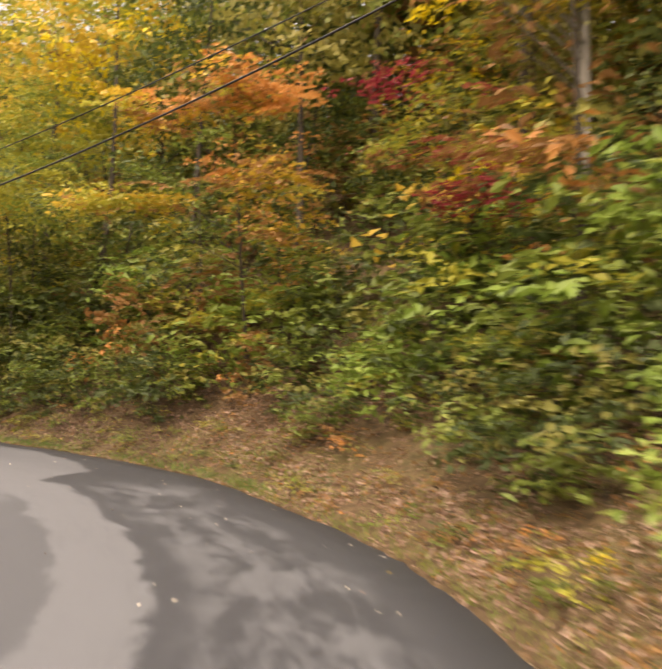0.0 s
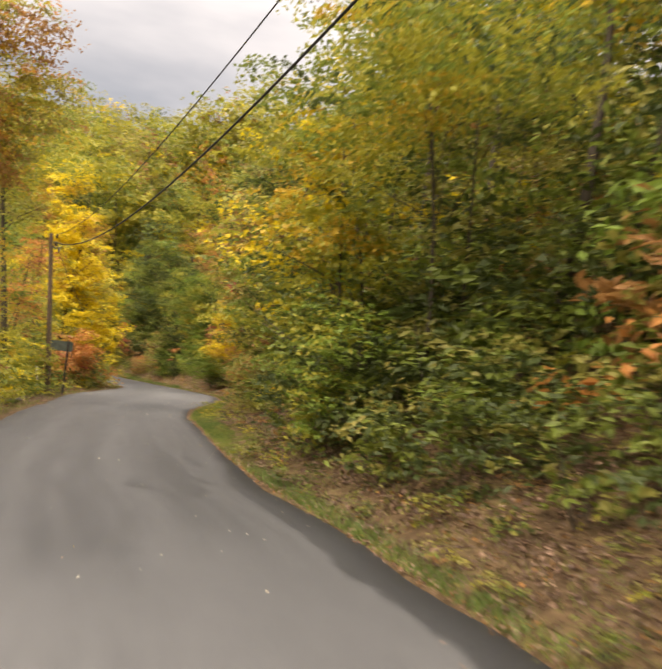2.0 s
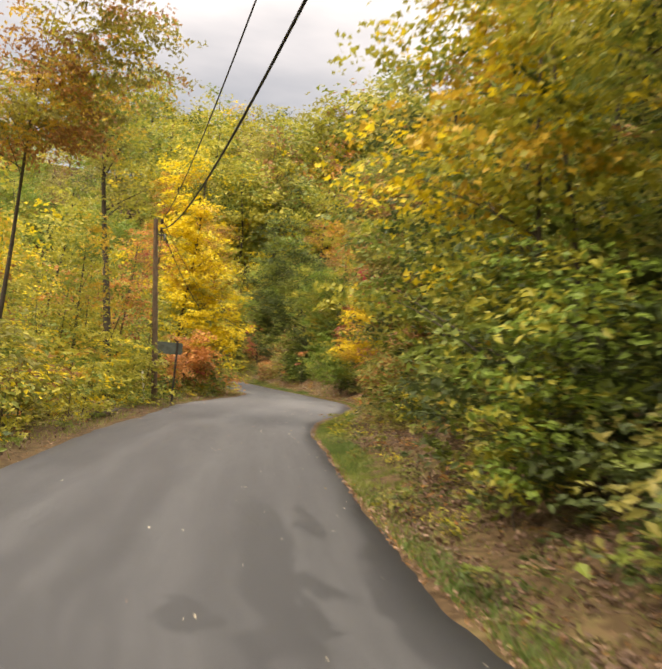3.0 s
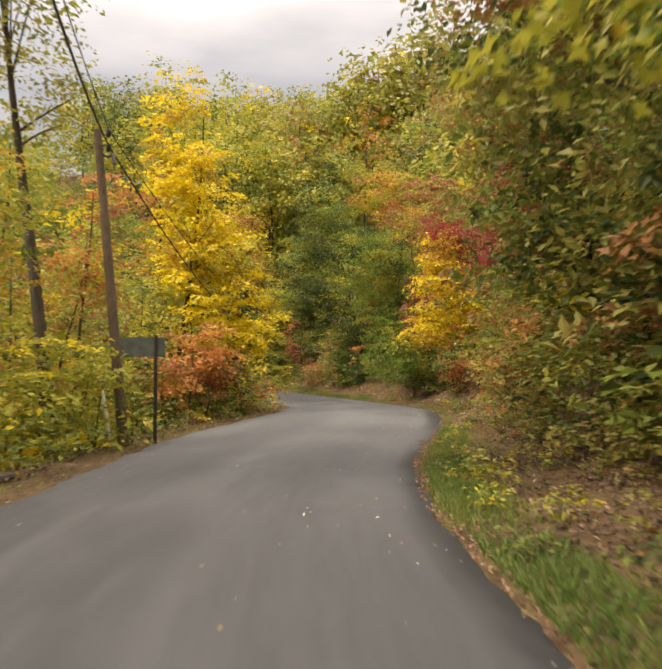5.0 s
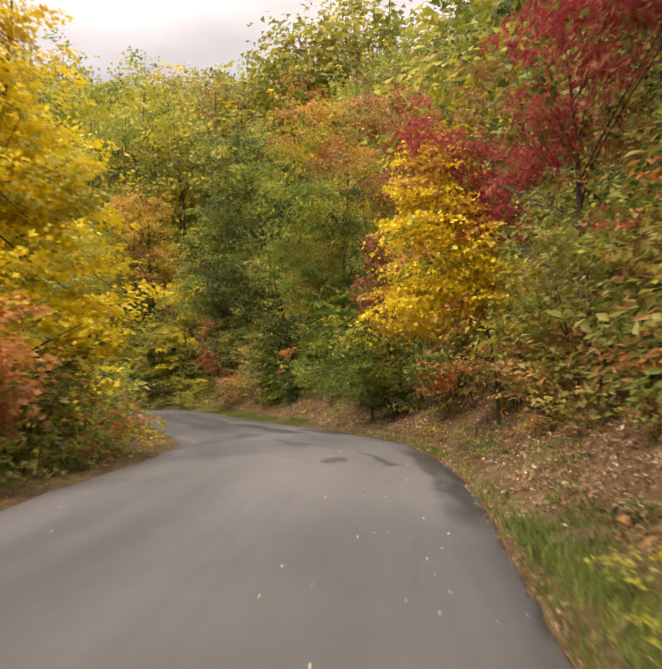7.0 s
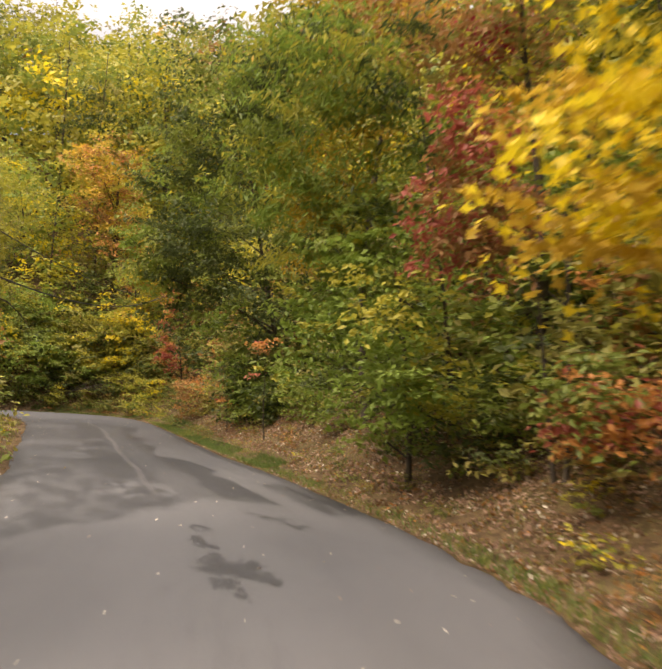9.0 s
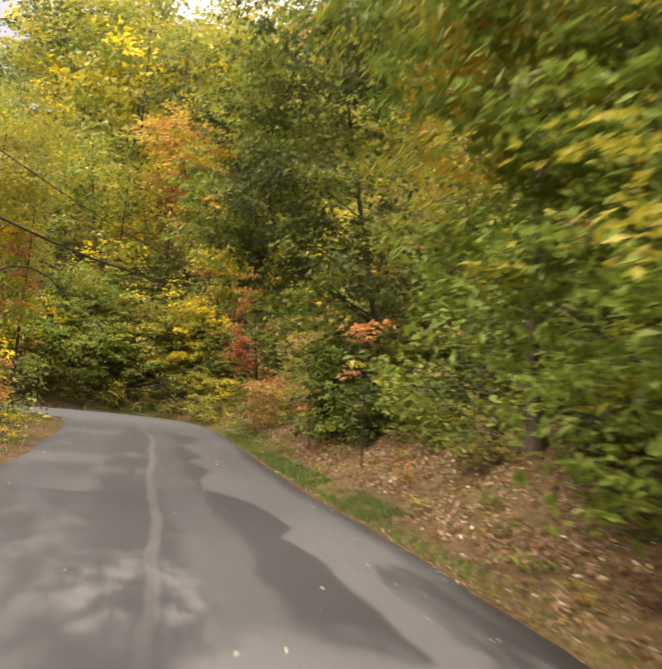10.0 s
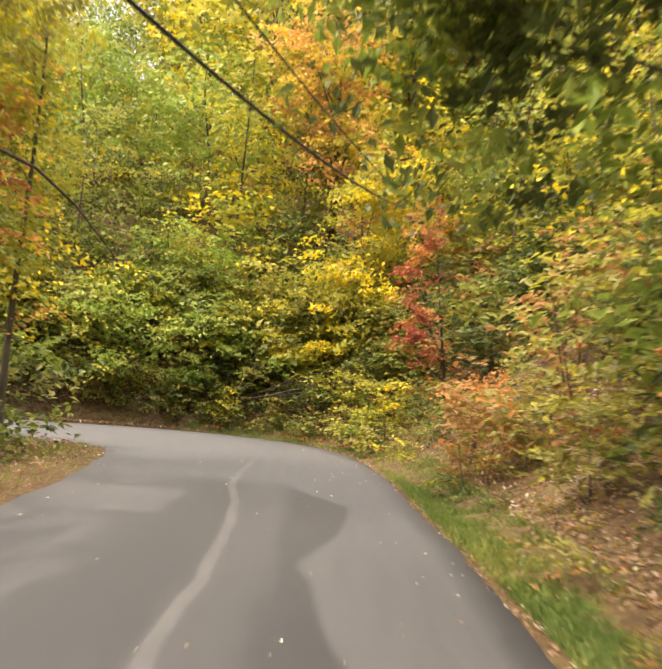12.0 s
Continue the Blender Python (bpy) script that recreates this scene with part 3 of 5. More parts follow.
def road_frame(x, y):
    """Distance out from the nearer edge (negative on the road), side (+1 right, -1 left) and metres along, for arrays of places."""
    x, y = np.atleast_1d(np.asarray(x, float)).ravel(), np.atleast_1d(np.asarray(y, float)).ravel()
    out, side, along_m = np.empty(len(x)), np.empty(len(x)), np.empty(len(x))
    for k in range(0, len(x), 4000):
        q = np.stack([x[k:k + 4000], y[k:k + 4000]], 1)
        d2r = ((q[:, None] - EDGE_R[None]) ** 2).sum(2)
        d2l = ((q[:, None] - EDGE_L[None]) ** 2).sum(2)
        d2c = ((q[:, None] - CENTRE[None]) ** 2).sum(2)
        ir, il, ic = d2r.argmin(1), d2l.argmin(1), d2c.argmin(1)
        dr, dl = np.sqrt(d2r[np.arange(len(q)), ir]), np.sqrt(d2l[np.arange(len(q)), il])
        rel = q - CENTRE[ic]
        right = TANGENT[ic, 1] * rel[:, 0] - TANGENT[ic, 0] * rel[:, 1] > 0
        inside = np.sqrt(d2c[np.arange(len(q)), ic]) < HALF[ic]
        s = np.where(right, 1.0, -1.0)
        d = np.where(right, dr, dl)
        out[k:k + 4000] = np.where(inside, -np.minimum(dr, dl), d)
        side[k:k + 4000], along_m[k:k + 4000] = s, STEP[ic] - START
    return out, side, along_m


def waves(x, y):
    return (np.sin(x * 0.9 + 1.3 * np.sin(y * 0.5)) * np.sin(y * 0.8 + 0.7) * 0.5 + np.sin(x * 2.3 + y * 1.1) * 0.22 + np.sin(y * 3.1 - x * 1.7) * 0.18)


def height_field(x, y):
    d, side, a = road_frame(x, y)
    x, y = np.atleast_1d(x).ravel(), np.atleast_1d(y).ravel()
    verge = 0.55 + 0.85 * np.exp(-((a - 55) / 7) ** 2) + 0.2 * np.sin(a * 0.35)
    steep = 1 + 0.45 * np.exp(-((a - 104) / 9) ** 2)
    e = np.maximum(d - verge, 0)
    bank = np.interp(e, [0, 0.8, 2.0, 5.5, 12, 25, 45, 80, 200, 3000], [0, 0.34, 1.15, 3.6, 8.0, 16.5, 26, 34, 38, 38]) * np.where(e < 6, steep, 1 + (steep - 1) * np.exp(-(e - 6) / 5))
    fall = np.interp(d, [0, 0.9, 1.6, 4.0, 12, 30, 60, 120, 3000], [0, -0.02, -0.15, -0.9, -2.6, -3.5, 2.0, 9, 12])
    z = np.where(side > 0, bank + 0.06 * np.clip(d, 0, 1), fall)
    rough = np.clip((d - 0.3) / 1.5, 0, 1) * 0.16 + np.clip((d - 4) / 20, 0, 1) * 0.5
    z = z + waves(x, y) * rough - 0.035
    return np.where(d < 0, -0.09, z)


def ground_z(x, y):
    return height_field(np.array([x]), np.array([y]))[0]


# ---- ground: one sheet out to the horizon ----
gx = np.concatenate([[-2500, -1200, -600, -320], np.linspace(-220, -92, 26), np.concatenate([np.arange(-90, -66, 0.9), np.arange(-66, 8, 0.6), np.arange(8, 15, 1.0)]), np.linspace(15, 120, 22), [320, 600, 1200, 2500]])
gy = np.concatenate([[-2500, -1200, -600, -300], np.linspace(-160, -14, 26), np.concatenate([np.arange(-12, 0, 1.0), np.arange(0, 66, 0.6), np.arange(66, 81, 1.0)]), np.linspace(82, 220, 30), [320, 600, 1200, 2500]])
GX, GY = np.meshgrid(gx, gy, indexing="ij")
GZ = height_field(GX.ravel(), GY.ravel())
gi, gj = np.meshgrid(np.arange(len(gx) - 1), np.arange(len(gy) - 1), indexing="ij")
ny = len(gy)
quads = np.stack([gi * ny + gj, (gi + 1) * ny + gj, (gi + 1) * ny + gj + 1, gi * ny + gj + 1], -1).reshape(-1, 4)
ground = mesh_object("ground", np.stack([GX.ravel(), GY.ravel(), GZ], 1), quads, np.full(len(quads), 4), SOIL, smooth=True)
tagged(ground, "brown leaf-mould slope and roadside banks", "ground", kind="structure")

# ---- road: a slab with ragged edges ----
lanes_n = 13
ragged_r = np.convolve(rng.normal(0, 0.07, NS), np.ones(5) / 5, "same")
ragged_l = np.convolve(rng.normal(0, 0.07, NS), np.ones(5) / 5, "same")
dirn = (EDGE_L - EDGE_R) / np.linalg.norm(EDGE_L - EDGE_R, axis=1)[:, None]
er, el = EDGE_R + dirn * ragged_r[:, None], EDGE_L + dirn * ragged_l[:, None]
w = np.linspace(0, 1, lanes_n)
flat_xy = er[:, None] + (el - er)[:, None] * w[None, :, None]
crown_h = 0.0 - 0.05 * (np.abs(w - 0.5) * 2) ** 2 + 0.03
top = np.concatenate([flat_xy, np.broadcast_to(crown_h[None, :, None], (NS, lanes_n, 1))], 2)
top[:, :, 2] -= 0.012
side_r, side_l = top[:, :1].copy(), top[:, -1:].copy()
side_r[:, 0, :2] -= dirn * 0.05
side_l[:, 0, :2] += dirn * 0.05
side_r[:, :, 2] -= 0.13
side_l[:, :, 2] -= 0.13
full = np.concatenate([side_r, top, side_l], 1)
m = lanes_n + 2
ri, rj = np.meshgrid(np.arange(NS - 1), np.arange(m - 1), indexing="ij")
rquads = np.stack([ri * m + rj, ri * m + rj + 1, (ri + 1) * m + rj + 1, (ri + 1) * m + rj], -1).reshape(-1, 4)[:, ::-1]
road = mesh_object("road", full.reshape(-1, 3), rquads, np.full(len(rquads), 4), ROAD, smooth=True)
tagged(road, "narrow grey asphalt lane with damp dark patches", "road", kind="structure")
uv = road.data.uv_layers.new(name="road")
across_m = np.concatenate([[-0.1], w, [1.02]])[None, :] * (HALF * 2)[:, None]
along_m = np.broadcast_to((STEP - START)[:, None], across_m.shape)
uv_pts = np.stack([along_m, across_m], 2).reshape(-1, 2)
loop_v = np.empty(len(road.data.loops), np.int32)
road.data.loops.foreach_get("vertex_index", loop_v)
uv.data.foreach_set("uv", uv_pts[loop_v].astype(np.float32).ravel())

# ---- trees and shrubs that stand out, placed one by one ----


def place(name, label, category, base, blobs, palette, clumps, per, spread, size, **more):
    """A plant whose crown is given in world metres: blobs of (x, y, z, rx, ry, rz)."""
    bz = float(ground_z(*base))
    ell = [((b[0] - base[0], b[1] - base[1], b[2] - bz), b[3:6]) for b in blobs]
    mean = np.mean([e[0] for e in ell], axis=0)
    more.setdefault("lean", (mean[0] * 0.6, mean[1] * 0.6))
    return plant(name, label, category, (*base, bz), ell, palette, clumps, per, spread, size, **more)


# right side, from the start
place("maple_tree", "young maple with layered orange and gold leaves on the bank", "tree", (-1.6, 15.4), [(-1.4, 13.6, 4.9, 1.3, 0.9, 0.42), (-1.7, 13.9, 6.6, 1.6, 1.1, 0.55), (-3.9, 14.3, 4.6, 1.2, 0.8, 0.28), (-1.0, 13.4, 4.0, 0.5, 0.5, 0.2), (-3.4, 14.0, 6.2, 1.0, 0.8, 0.4)],
      [("orange", 2), ("brown", 2.6), ("gold", 2.4), ("lime", 2.2)], 125, 44, 0.5, 0.115, flat=0.07, lift=1.0, puff=0.15, radius=0.05, limbs=20, template=LOBED)
place("dogwood_tree", "small dogwood with crimson and pale green leaves", "tree", (2.4, 12.6), [(1.5, 10.9, 4.7, 1.2, 0.8, 0.25), (1.3, 11.2, 5.7, 1.2, 0.9, 0.25), (1.9, 10.6, 4.0, 0.9, 0.7, 0.25)],
      [("crimson", 4), ("red", 2.4), ("brown", 1.6), ("lime", 2)], 52, 44, 0.4, 0.11, flat=0.07, lift=1.0, puff=0.15, radius=0.06, limbs=16)
place("birch_tree", "tall tree with a smooth pale grey trunk and yellow leaves", "tree", (4.2, 13.4), [(3.6, 12.8, 9.5, 2.4, 2.0, 2.0), (2.0, 12.4, 8.2, 1.6, 1.2, 0.8)],
      [("yellow", 3), ("lime", 3), ("gold", 1)], 110, 40, 0.6, 0.13, radius=0.14, bark=BARK_PALE, height=10.0, lean=(0.1, 0.1))
place("maple_tree", "yellow maple whose branches hang over the verge", "tree", (-10.6, 22.3), [(-12.2, 23.0, 4.0, 2.0, 1.9, 1.7), (-10.6, 21.6, 4.6, 1.5, 1.3, 1.8), (-14.6, 25.4, 3.9, 1.9, 1.8, 1.9), (-11.0, 21.3, 1.9, 0.8, 0.6, 0.7), (-12.6, 23.6, 7.0, 2.2, 2.0, 1.7)],
      [("yellow", 1.4), ("gold", 1.5), ("lime", 4.6), ("green", 3.2), ("dark", 0.8)], 340, 46, 0.55, 0.115, flat=0.13, radius=0.07, limbs=22, stems=2, template=LOBED)
place("maple_tree", "green and yellow maple with a slim dark trunk", "tree", (-8.7, 20.8), [(-8.7, 20.8, 7.4, 1.9, 1.9, 2.2), (-9.8, 21.2, 5.4, 1.3, 1.3, 1.2), (-7.2, 19.8, 5.8, 1.2, 1.0, 0.8), (-10.6, 22.6, 9.6, 2.4, 2.3, 2.0), (-9.5, 19.5, 5.5, 1.5, 1.1, 0.6), (-7.9, 18.6, 6.1, 1.6, 1.3, 0.8), (-6.6, 17.7, 5.2, 1.2, 1.0, 0.5)],
      [("gold", 1.2), ("lime", 3.4), ("green", 4), ("dark", 1)], 400, 44, 0.55, 0.115, flat=0.16, radius=0.042, limbs=18, height=9.4, lean=(-0.5, 0.5))
place("beech_sapling_shrub", "yellow-green beech sapling at the foot of the maple", "shrub", (-9.5, 20.9), [(-10.0, 20.4, 1.7, 0.8, 0.7, 0.6), (-9.4, 19.9, 2.2, 0.7, 0.6, 0.5), (-10.6, 21.0, 2.6, 0.8, 0.8, 0.6), (-9.9, 20.2, 1.0, 0.6, 0.5, 0.4)],
      [("lime", 3), ("fresh", 4), ("dark", 2)], 95, 36, 0.4, 0.105, radius=0.03, limbs=16, stems=2, flat=0.1)
place("oak_tree", "dark green oak leaning out over the lane", "tree", (-17.4, 31.6), [(-18.4, 30.4, 5.6, 2.0, 1.9, 2.7), (-16.2, 29.0, 4.6, 1.6, 1.4, 1.5), (-20.3, 31.9, 6.4, 1.7, 1.7, 1.9), (-18.6, 31.4, 8.6, 2.0, 2.0, 1.6), (-19.8, 31.6, 3.3, 1.3, 1.2, 1.5), (-17.2, 29.4, 2.6, 1.2, 1.1, 1.2)],
      [("dark", 3), ("green", 2), ("olive", 4), ("brown", 1.4)], 310, 52, 0.6, 0.15, radius=0.16, limbs=18)
place("oak_tree", "olive green oak above the grassy verge", "tree", (-20.6, 35.2), [(-21.3, 34.4, 6.6, 1.9, 1.9, 2.3), (-20.2, 33.2, 4.2, 1.2, 1.2, 1.2), (-21.8, 33.9, 4.9, 1.0, 1.0, 1.3), (-21.3, 33.7, 6.6, 1.2, 1.2, 1.4), (-20.9, 33.5, 3.0, 0.9, 0.9, 1.0)],
      [("olive", 4), ("lime", 2), ("green", 2.6), ("brown", 2.4)], 210, 46, 0.6, 0.14, radius=0.13, limbs=14)
place("sourwood_tree", "sourwood with deep crimson drooping leaves", "tree", (-26.2, 42.6), [(-29.6, 44.0, 5.7, 1.15, 1.1, 1.4), (-26.6, 41.8, 5.6, 1.3, 1.2, 1.5), (-25.3, 41.2, 6.5, 1.4, 1.2, 1.3), (-24.0, 40.4, 6.6, 1.3, 1.1, 0.9), (-28.8, 43.6, 4.5, 0.8, 0.8, 0.6)],
      [("crimson", 7), ("red", 1.3), ("brown", 1.8)], 235, 46, 0.5, 0.15, template=LANCE, hang=0.5, radius=0.1, limbs=18)
place("sapling_shrub", "olive-green sapling thicket under the crimson tree", "shrub", (-25.9, 41.7), [(-25.6, 41.0, 3.2, 1.3, 1.1, 1.2), (-26.9, 41.8, 2.0, 1.0, 0.9, 0.9), (-24.4, 39.6, 2.6, 1.1, 1.0, 1.1)],
      [("olive", 5), ("green", 4), ("lime", 1.5), ("red", 0.8), ("brown", 1)], 150, 34, 0.46, 0.12, radius=0.05, limbs=16, stems=3, flat=0.16)
place("maple_tree", "small bright yellow maple hanging over the edge", "tree", (-28.7, 43.9), [(-29.8, 42.9, 2.8, 1.2, 0.9, 0.75), (-29.2, 42.8, 3.9, 1.1, 0.95, 1.2), (-29.6, 43.0, 4.9, 0.9, 0.8, 1.4), (-28.7, 43.2, 3.2, 1.0, 0.8, 0.9)],
      [("gold", 4), ("yellow", 5), ("lime", 0.8), ("orange", 0.6)], 230, 60, 0.48, 0.088, flat=0.09, lift=0.7, radius=0.035, limbs=16, template=LOBED)
place("dogwood_tree", "red dogwood thicket on the bank", "tree", (-32.3, 47.6), [(-33.1, 46.7, 3.9, 0.75, 0.7, 1.5), (-31.4, 46.1, 1.5, 0.6, 0.5, 0.5)],
      [("brown", 2.4), ("red", 4), ("orange", 1.0), ("green", 1.4)], 105, 32, 0.38, 0.115, radius=0.05, limbs=16, stems=2, hang=0.4)
place("hickory_tree", "hickory with long drooping green and yellow leaves", "tree", (-35.2, 50.2), [(-37.0, 47.7, 5.3, 1.6, 1.0, 1.3), (-35.7, 47.6, 6.4, 1.4, 1.0, 1.0), (-37.8, 48.6, 7.0, 1.4, 1.3, 1.2), (-36.4, 48.3, 4.1, 1.4, 0.9, 1.0), (-35.6, 48.6, 5.2, 1.2, 0.9, 1.0)],
      [("gold", 0.8), ("lime", 2.4), ("fresh", 3), ("green", 2), ("dark", 1.6)], 250, 50, 0.5, 0.15, template=LANCE, hang=0.6, radius=0.055, limbs=18, lean=(-0.6, -0.6))
place("beech_sapling_shrub", "bright green beech sapling on the bank", "shrub", (-35.2, 49.0), [(-35.4, 47.9, 3.5, 1.3, 0.9, 1.0), (-34.6, 47.3, 2.6, 1.0, 0.7, 0.7), (-34.2, 47.4, 1.7, 0.9, 0.6, 0.6), (-36.5, 48.5, 2.7, 1.2, 0.8, 1.0), (-35.0, 48.0, 1.4, 1.3, 0.7, 0.6)],
      [("lime", 1.6), ("fresh", 6), ("green", 1.6)], 150, 44, 0.42, 0.12, radius=0.05, limbs=14, flat=0.16)
place("maple_tree", "maple with a rounded orange top behind the bank", "tree", (-37.8, 51.6), [(-37.9, 50.2, 9.6, 1.6, 1.6, 1.5), (-36.8, 50.0, 8.2, 1.4, 1.2, 0.9)],
      [("brown", 3), ("orange", 1.5), ("gold", 1.5), ("lime", 2)], 105, 44, 0.5, 0.14, radius=0.1)
place("oak_tree", "russet-leaved oak among green trees", "tree", (-33.9, 50.6), [(-34.6, 49.6, 7.4, 1.7, 1.4, 1.1), (-33.6, 48.6, 8.6, 1.4, 1.4, 1.0)],
      [("brown", 5), ("crimson", 1.0), ("olive", 2)], 110, 44, 0.5, 0.14, radius=0.11)
place("magnolia_tree", "broad dark green evergreen tree overhanging the lane", "tree", (-44.9, 56.9), [(-46.7, 54.3, 6.6, 2.2, 1.8, 3.2), (-46.0, 54.0, 10.2, 2.0, 1.9, 2.6), (-47.2, 53.5, 5.2, 1.1, 0.9, 1.0), (-44.4, 54.6, 5.0, 1.8, 1.4, 2.2), (-44.9, 55.2, 2.9, 1.4, 0.9, 1.2), (-44.0, 54.8, 8.6, 1.7, 1.5, 2.0), (-47.8, 55.2, 5.0, 1.5, 1.3, 2.0), (-48.0, 55.5, 8.2, 1.5, 1.4, 2.2)],
      [("dark", 5), ("green", 3), ("fresh", 1)], 540, 46, 0.55, 0.16, radius=0.09, limbs=22, hang=0.45, fill=3.2, lean=(-1.0, -1.6))
place("laurel_shrub", "dark green laurel thicket below the evergreen tree", "shrub", (-45.0, 55.7), [(-45.0, 55.3, 1.3, 0.8, 0.6, 0.7), (-44.2, 55.0, 1.6, 1.2, 0.9, 0.9), (-43.0, 54.4, 1.2, 1.0, 0.7, 0.7)],
      [("dark", 5), ("fresh", 2), ("green", 2)], 110, 34, 0.4, 0.14, radius=0.035, limbs=16, stems=3, flat=0.16)
place("sumac_shrub", "narrow scarlet sumac at the foot of the slope", "shrub", (-55.8, 62.6), [(-55.9, 61.6, 4.6, 0.5, 0.5, 1.7), (-55.7, 61.5, 3.0, 0.7, 0.6, 0.8)],
      [("red", 4), ("brown", 2.4), ("orange", 2)], 46, 34, 0.32, 0.13, radius=0.05, limbs=10, hang=0.4)
place("maple_tree", "yellow-green maple above the bend", "tree", (-62.0, 64.8), [(-60.8, 63.5, 4.9, 2.2, 1.8, 2.6), (-62.8, 63.0, 3.6, 1.6, 1.4, 1.7), (-59.6, 63.4, 7.2, 1.5, 1.3, 1.3)],
      [("yellow", 2.4), ("lime", 6), ("gold", 0.8), ("orange", 0.5), ("green", 1)], 200, 50, 0.55, 0.15, radius=0.12, limbs=16)
place("oak_tree", "tall russet and orange oak above the bend", "tree", (-67.0, 66.5), [(-66.5, 65.0, 13.0, 2.8, 2.6, 3.4), (-64.2, 65.5, 9.6, 1.8, 1.8, 1.8)],
      [("orange", 1.6), ("gold", 2.6), ("brown", 2), ("lime", 3)], 190, 44, 0.75, 0.2, radius=0.2, limbs=14)
place("beech_tree", "blue-green young tree beyond the bend", "tree", (-65.8, 60.4), [(-65.6, 60.4, 4.8, 2.0, 2.0, 1.9), (-64.3, 61.0, 3.2, 1.5, 1.3, 1.2), (-65.6, 58.4, 3.4, 1.6, 1.6, 1.4)],
      [("green", 3), ("fresh", 6), ("lime", 1.4)], 190, 44, 0.6, 0.16, radius=0.1)

place("beech_sapling_shrub", "pale green beech saplings leaning out over the bend", "shrub", (-64.2, 60.3), [(-63.3, 59.4, 2.7, 1.3, 1.3, 0.9), (-63.6, 61.2, 3.1, 1.3, 1.0, 0.9), (-62.0, 62.1, 2.5, 1.3, 0.9, 0.8), (-64.0, 57.2, 2.9, 1.2, 1.4, 1.0)],
      [("fresh", 5), ("lime", 4)], 170, 36, 0.48, 0.14, radius=0.05, limbs=20, stems=3, flat=0.14)
place("beech_sapling_shrub", "low pale green beech saplings on the bank of the bend", "shrub", (-63.4, 60.6), [(-63.4, 59.7, 1.6, 0.9, 1.0, 0.5), (-62.8, 61.4, 1.7, 0.9, 0.8, 0.5), (-61.2, 62.5, 1.7, 1.1, 0.7, 0.5), (-59.2, 62.6, 1.7, 1.0, 0.6, 0.5), (-63.6, 57.6, 1.6, 0.8, 1.1, 0.5)],
      [("lime", 3), ("fresh", 5), ("olive", 2)], 120, 34, 0.4, 0.13, radius=0.04, limbs=24, stems=3, flat=0.12, lean=(0.3, 0.3))
place("dogwood_seedling_shrub", "dogwood seedling with coral-red leaf sprays on the bank", "shrub", (-41.6, 52.7), [(-41.2, 51.9, 2.6, 0.35, 0.3, 0.2), (-41.7, 52.4, 1.9, 0.35, 0.3, 0.2)],
      [("red", 2), ("orange", 4), ("brown", 2), ("lime", 1)], 9, 20, 0.24, 0.11, radius=0.02, limbs=12, hang=0.4, flat=0.12)
place("dogwood_seedling_shrub", "low dogwood seedling with rusty orange leaves", "shrub", (-45.3, 55.1), [(-45.2, 54.9, 1.2, 0.4, 0.35, 0.25), (-45.5, 55.0, 1.7, 0.3, 0.3, 0.2)],
      [("orange", 5), ("red", 2), ("brown", 2)], 12, 20, 0.22, 0.10, radius=0.018, limbs=8, hang=0.4, flat=0.12)

# left side
place("maple_tree", "tall bright yellow maple beside the lane", "tree", (-36.0, 37.4), [(-35.2, 38.0, 3.5, 2.1, 2.1, 2.3), (-35.7, 37.7, 6.5, 1.9, 1.9, 2.4), (-36.4, 37.4, 9.8, 1.0, 1.0, 2.0), (-34.2, 38.7, 2.4, 1.0, 0.9, 1.2), (-35.6, 37.8, 5.0, 2.1, 2.1, 1.6), (-36.1, 37.6, 8.2, 1.5, 1.5, 1.5)],
      [("gold", 1.2), ("yellow", 7), ("lime", 1.2)], 400, 46, 0.5, 0.135, flat=0.18, radius=0.11, limbs=24, template=LOBED)
place("poplar_tree", "slender poplar with a gold and russet top", "tree", (-43.4, 41.6), [(-43.2, 41.5, 10.6, 1.2, 1.2, 2.6), (-43.4, 41.6, 7.2, 1.6, 1.6, 2.4)],
      [("gold", 4), ("orange", 2), ("lime", 1.5), ("brown", 1)], 120, 40, 0.5, 0.16, radius=0.1)
place("maple_shrub", "copper-orange maple shrub at the foot of the yellow tree", "shrub", (-32.4, 35.2), [(-32.2, 35.0, 1.5, 1.1, 1.3, 1.1), (-33.4, 36.2, 2.1, 0.9, 0.9, 0.9), (-31.4, 33.4, 1.1, 0.7, 0.7, 0.7)],
      [("orange", 6), ("red", 0.4), ("brown", 2), ("gold", 1.6)], 105, 38, 0.36, 0.125, radius=0.04, limbs=14, stems=2, template=LOBED)
place("oak_tree", "leaning dark-trunked tree behind the pole", "tree", (-29.3, 29.2), [(-28.8, 27.9, 8.6, 2.2, 2.0, 1.5), (-27.4, 27.8, 9.8, 1.6, 1.6, 0.9), (-30.0, 29.2, 7.0, 1.7, 1.7, 1.2)],
      [("green", 3), ("lime", 3), ("olive", 3)], 150, 36, 0.55, 0.13, radius=0.17, limbs=12, lean=(-0.9, -0.5))
place("maple_tree", "thin maple with rusty orange leaves behind the pole", "tree", (-31.4, 31.0), [(-31.4, 31.2, 3.6, 1.1, 1.1, 1.9), (-32.2, 32.2, 5.6, 1.3, 1.2, 1.0)],
      [("orange", 4), ("brown", 2.4), ("red", 1), ("yellow", 1)], 80, 36, 0.42, 0.12, radius=0.06, limbs=12)
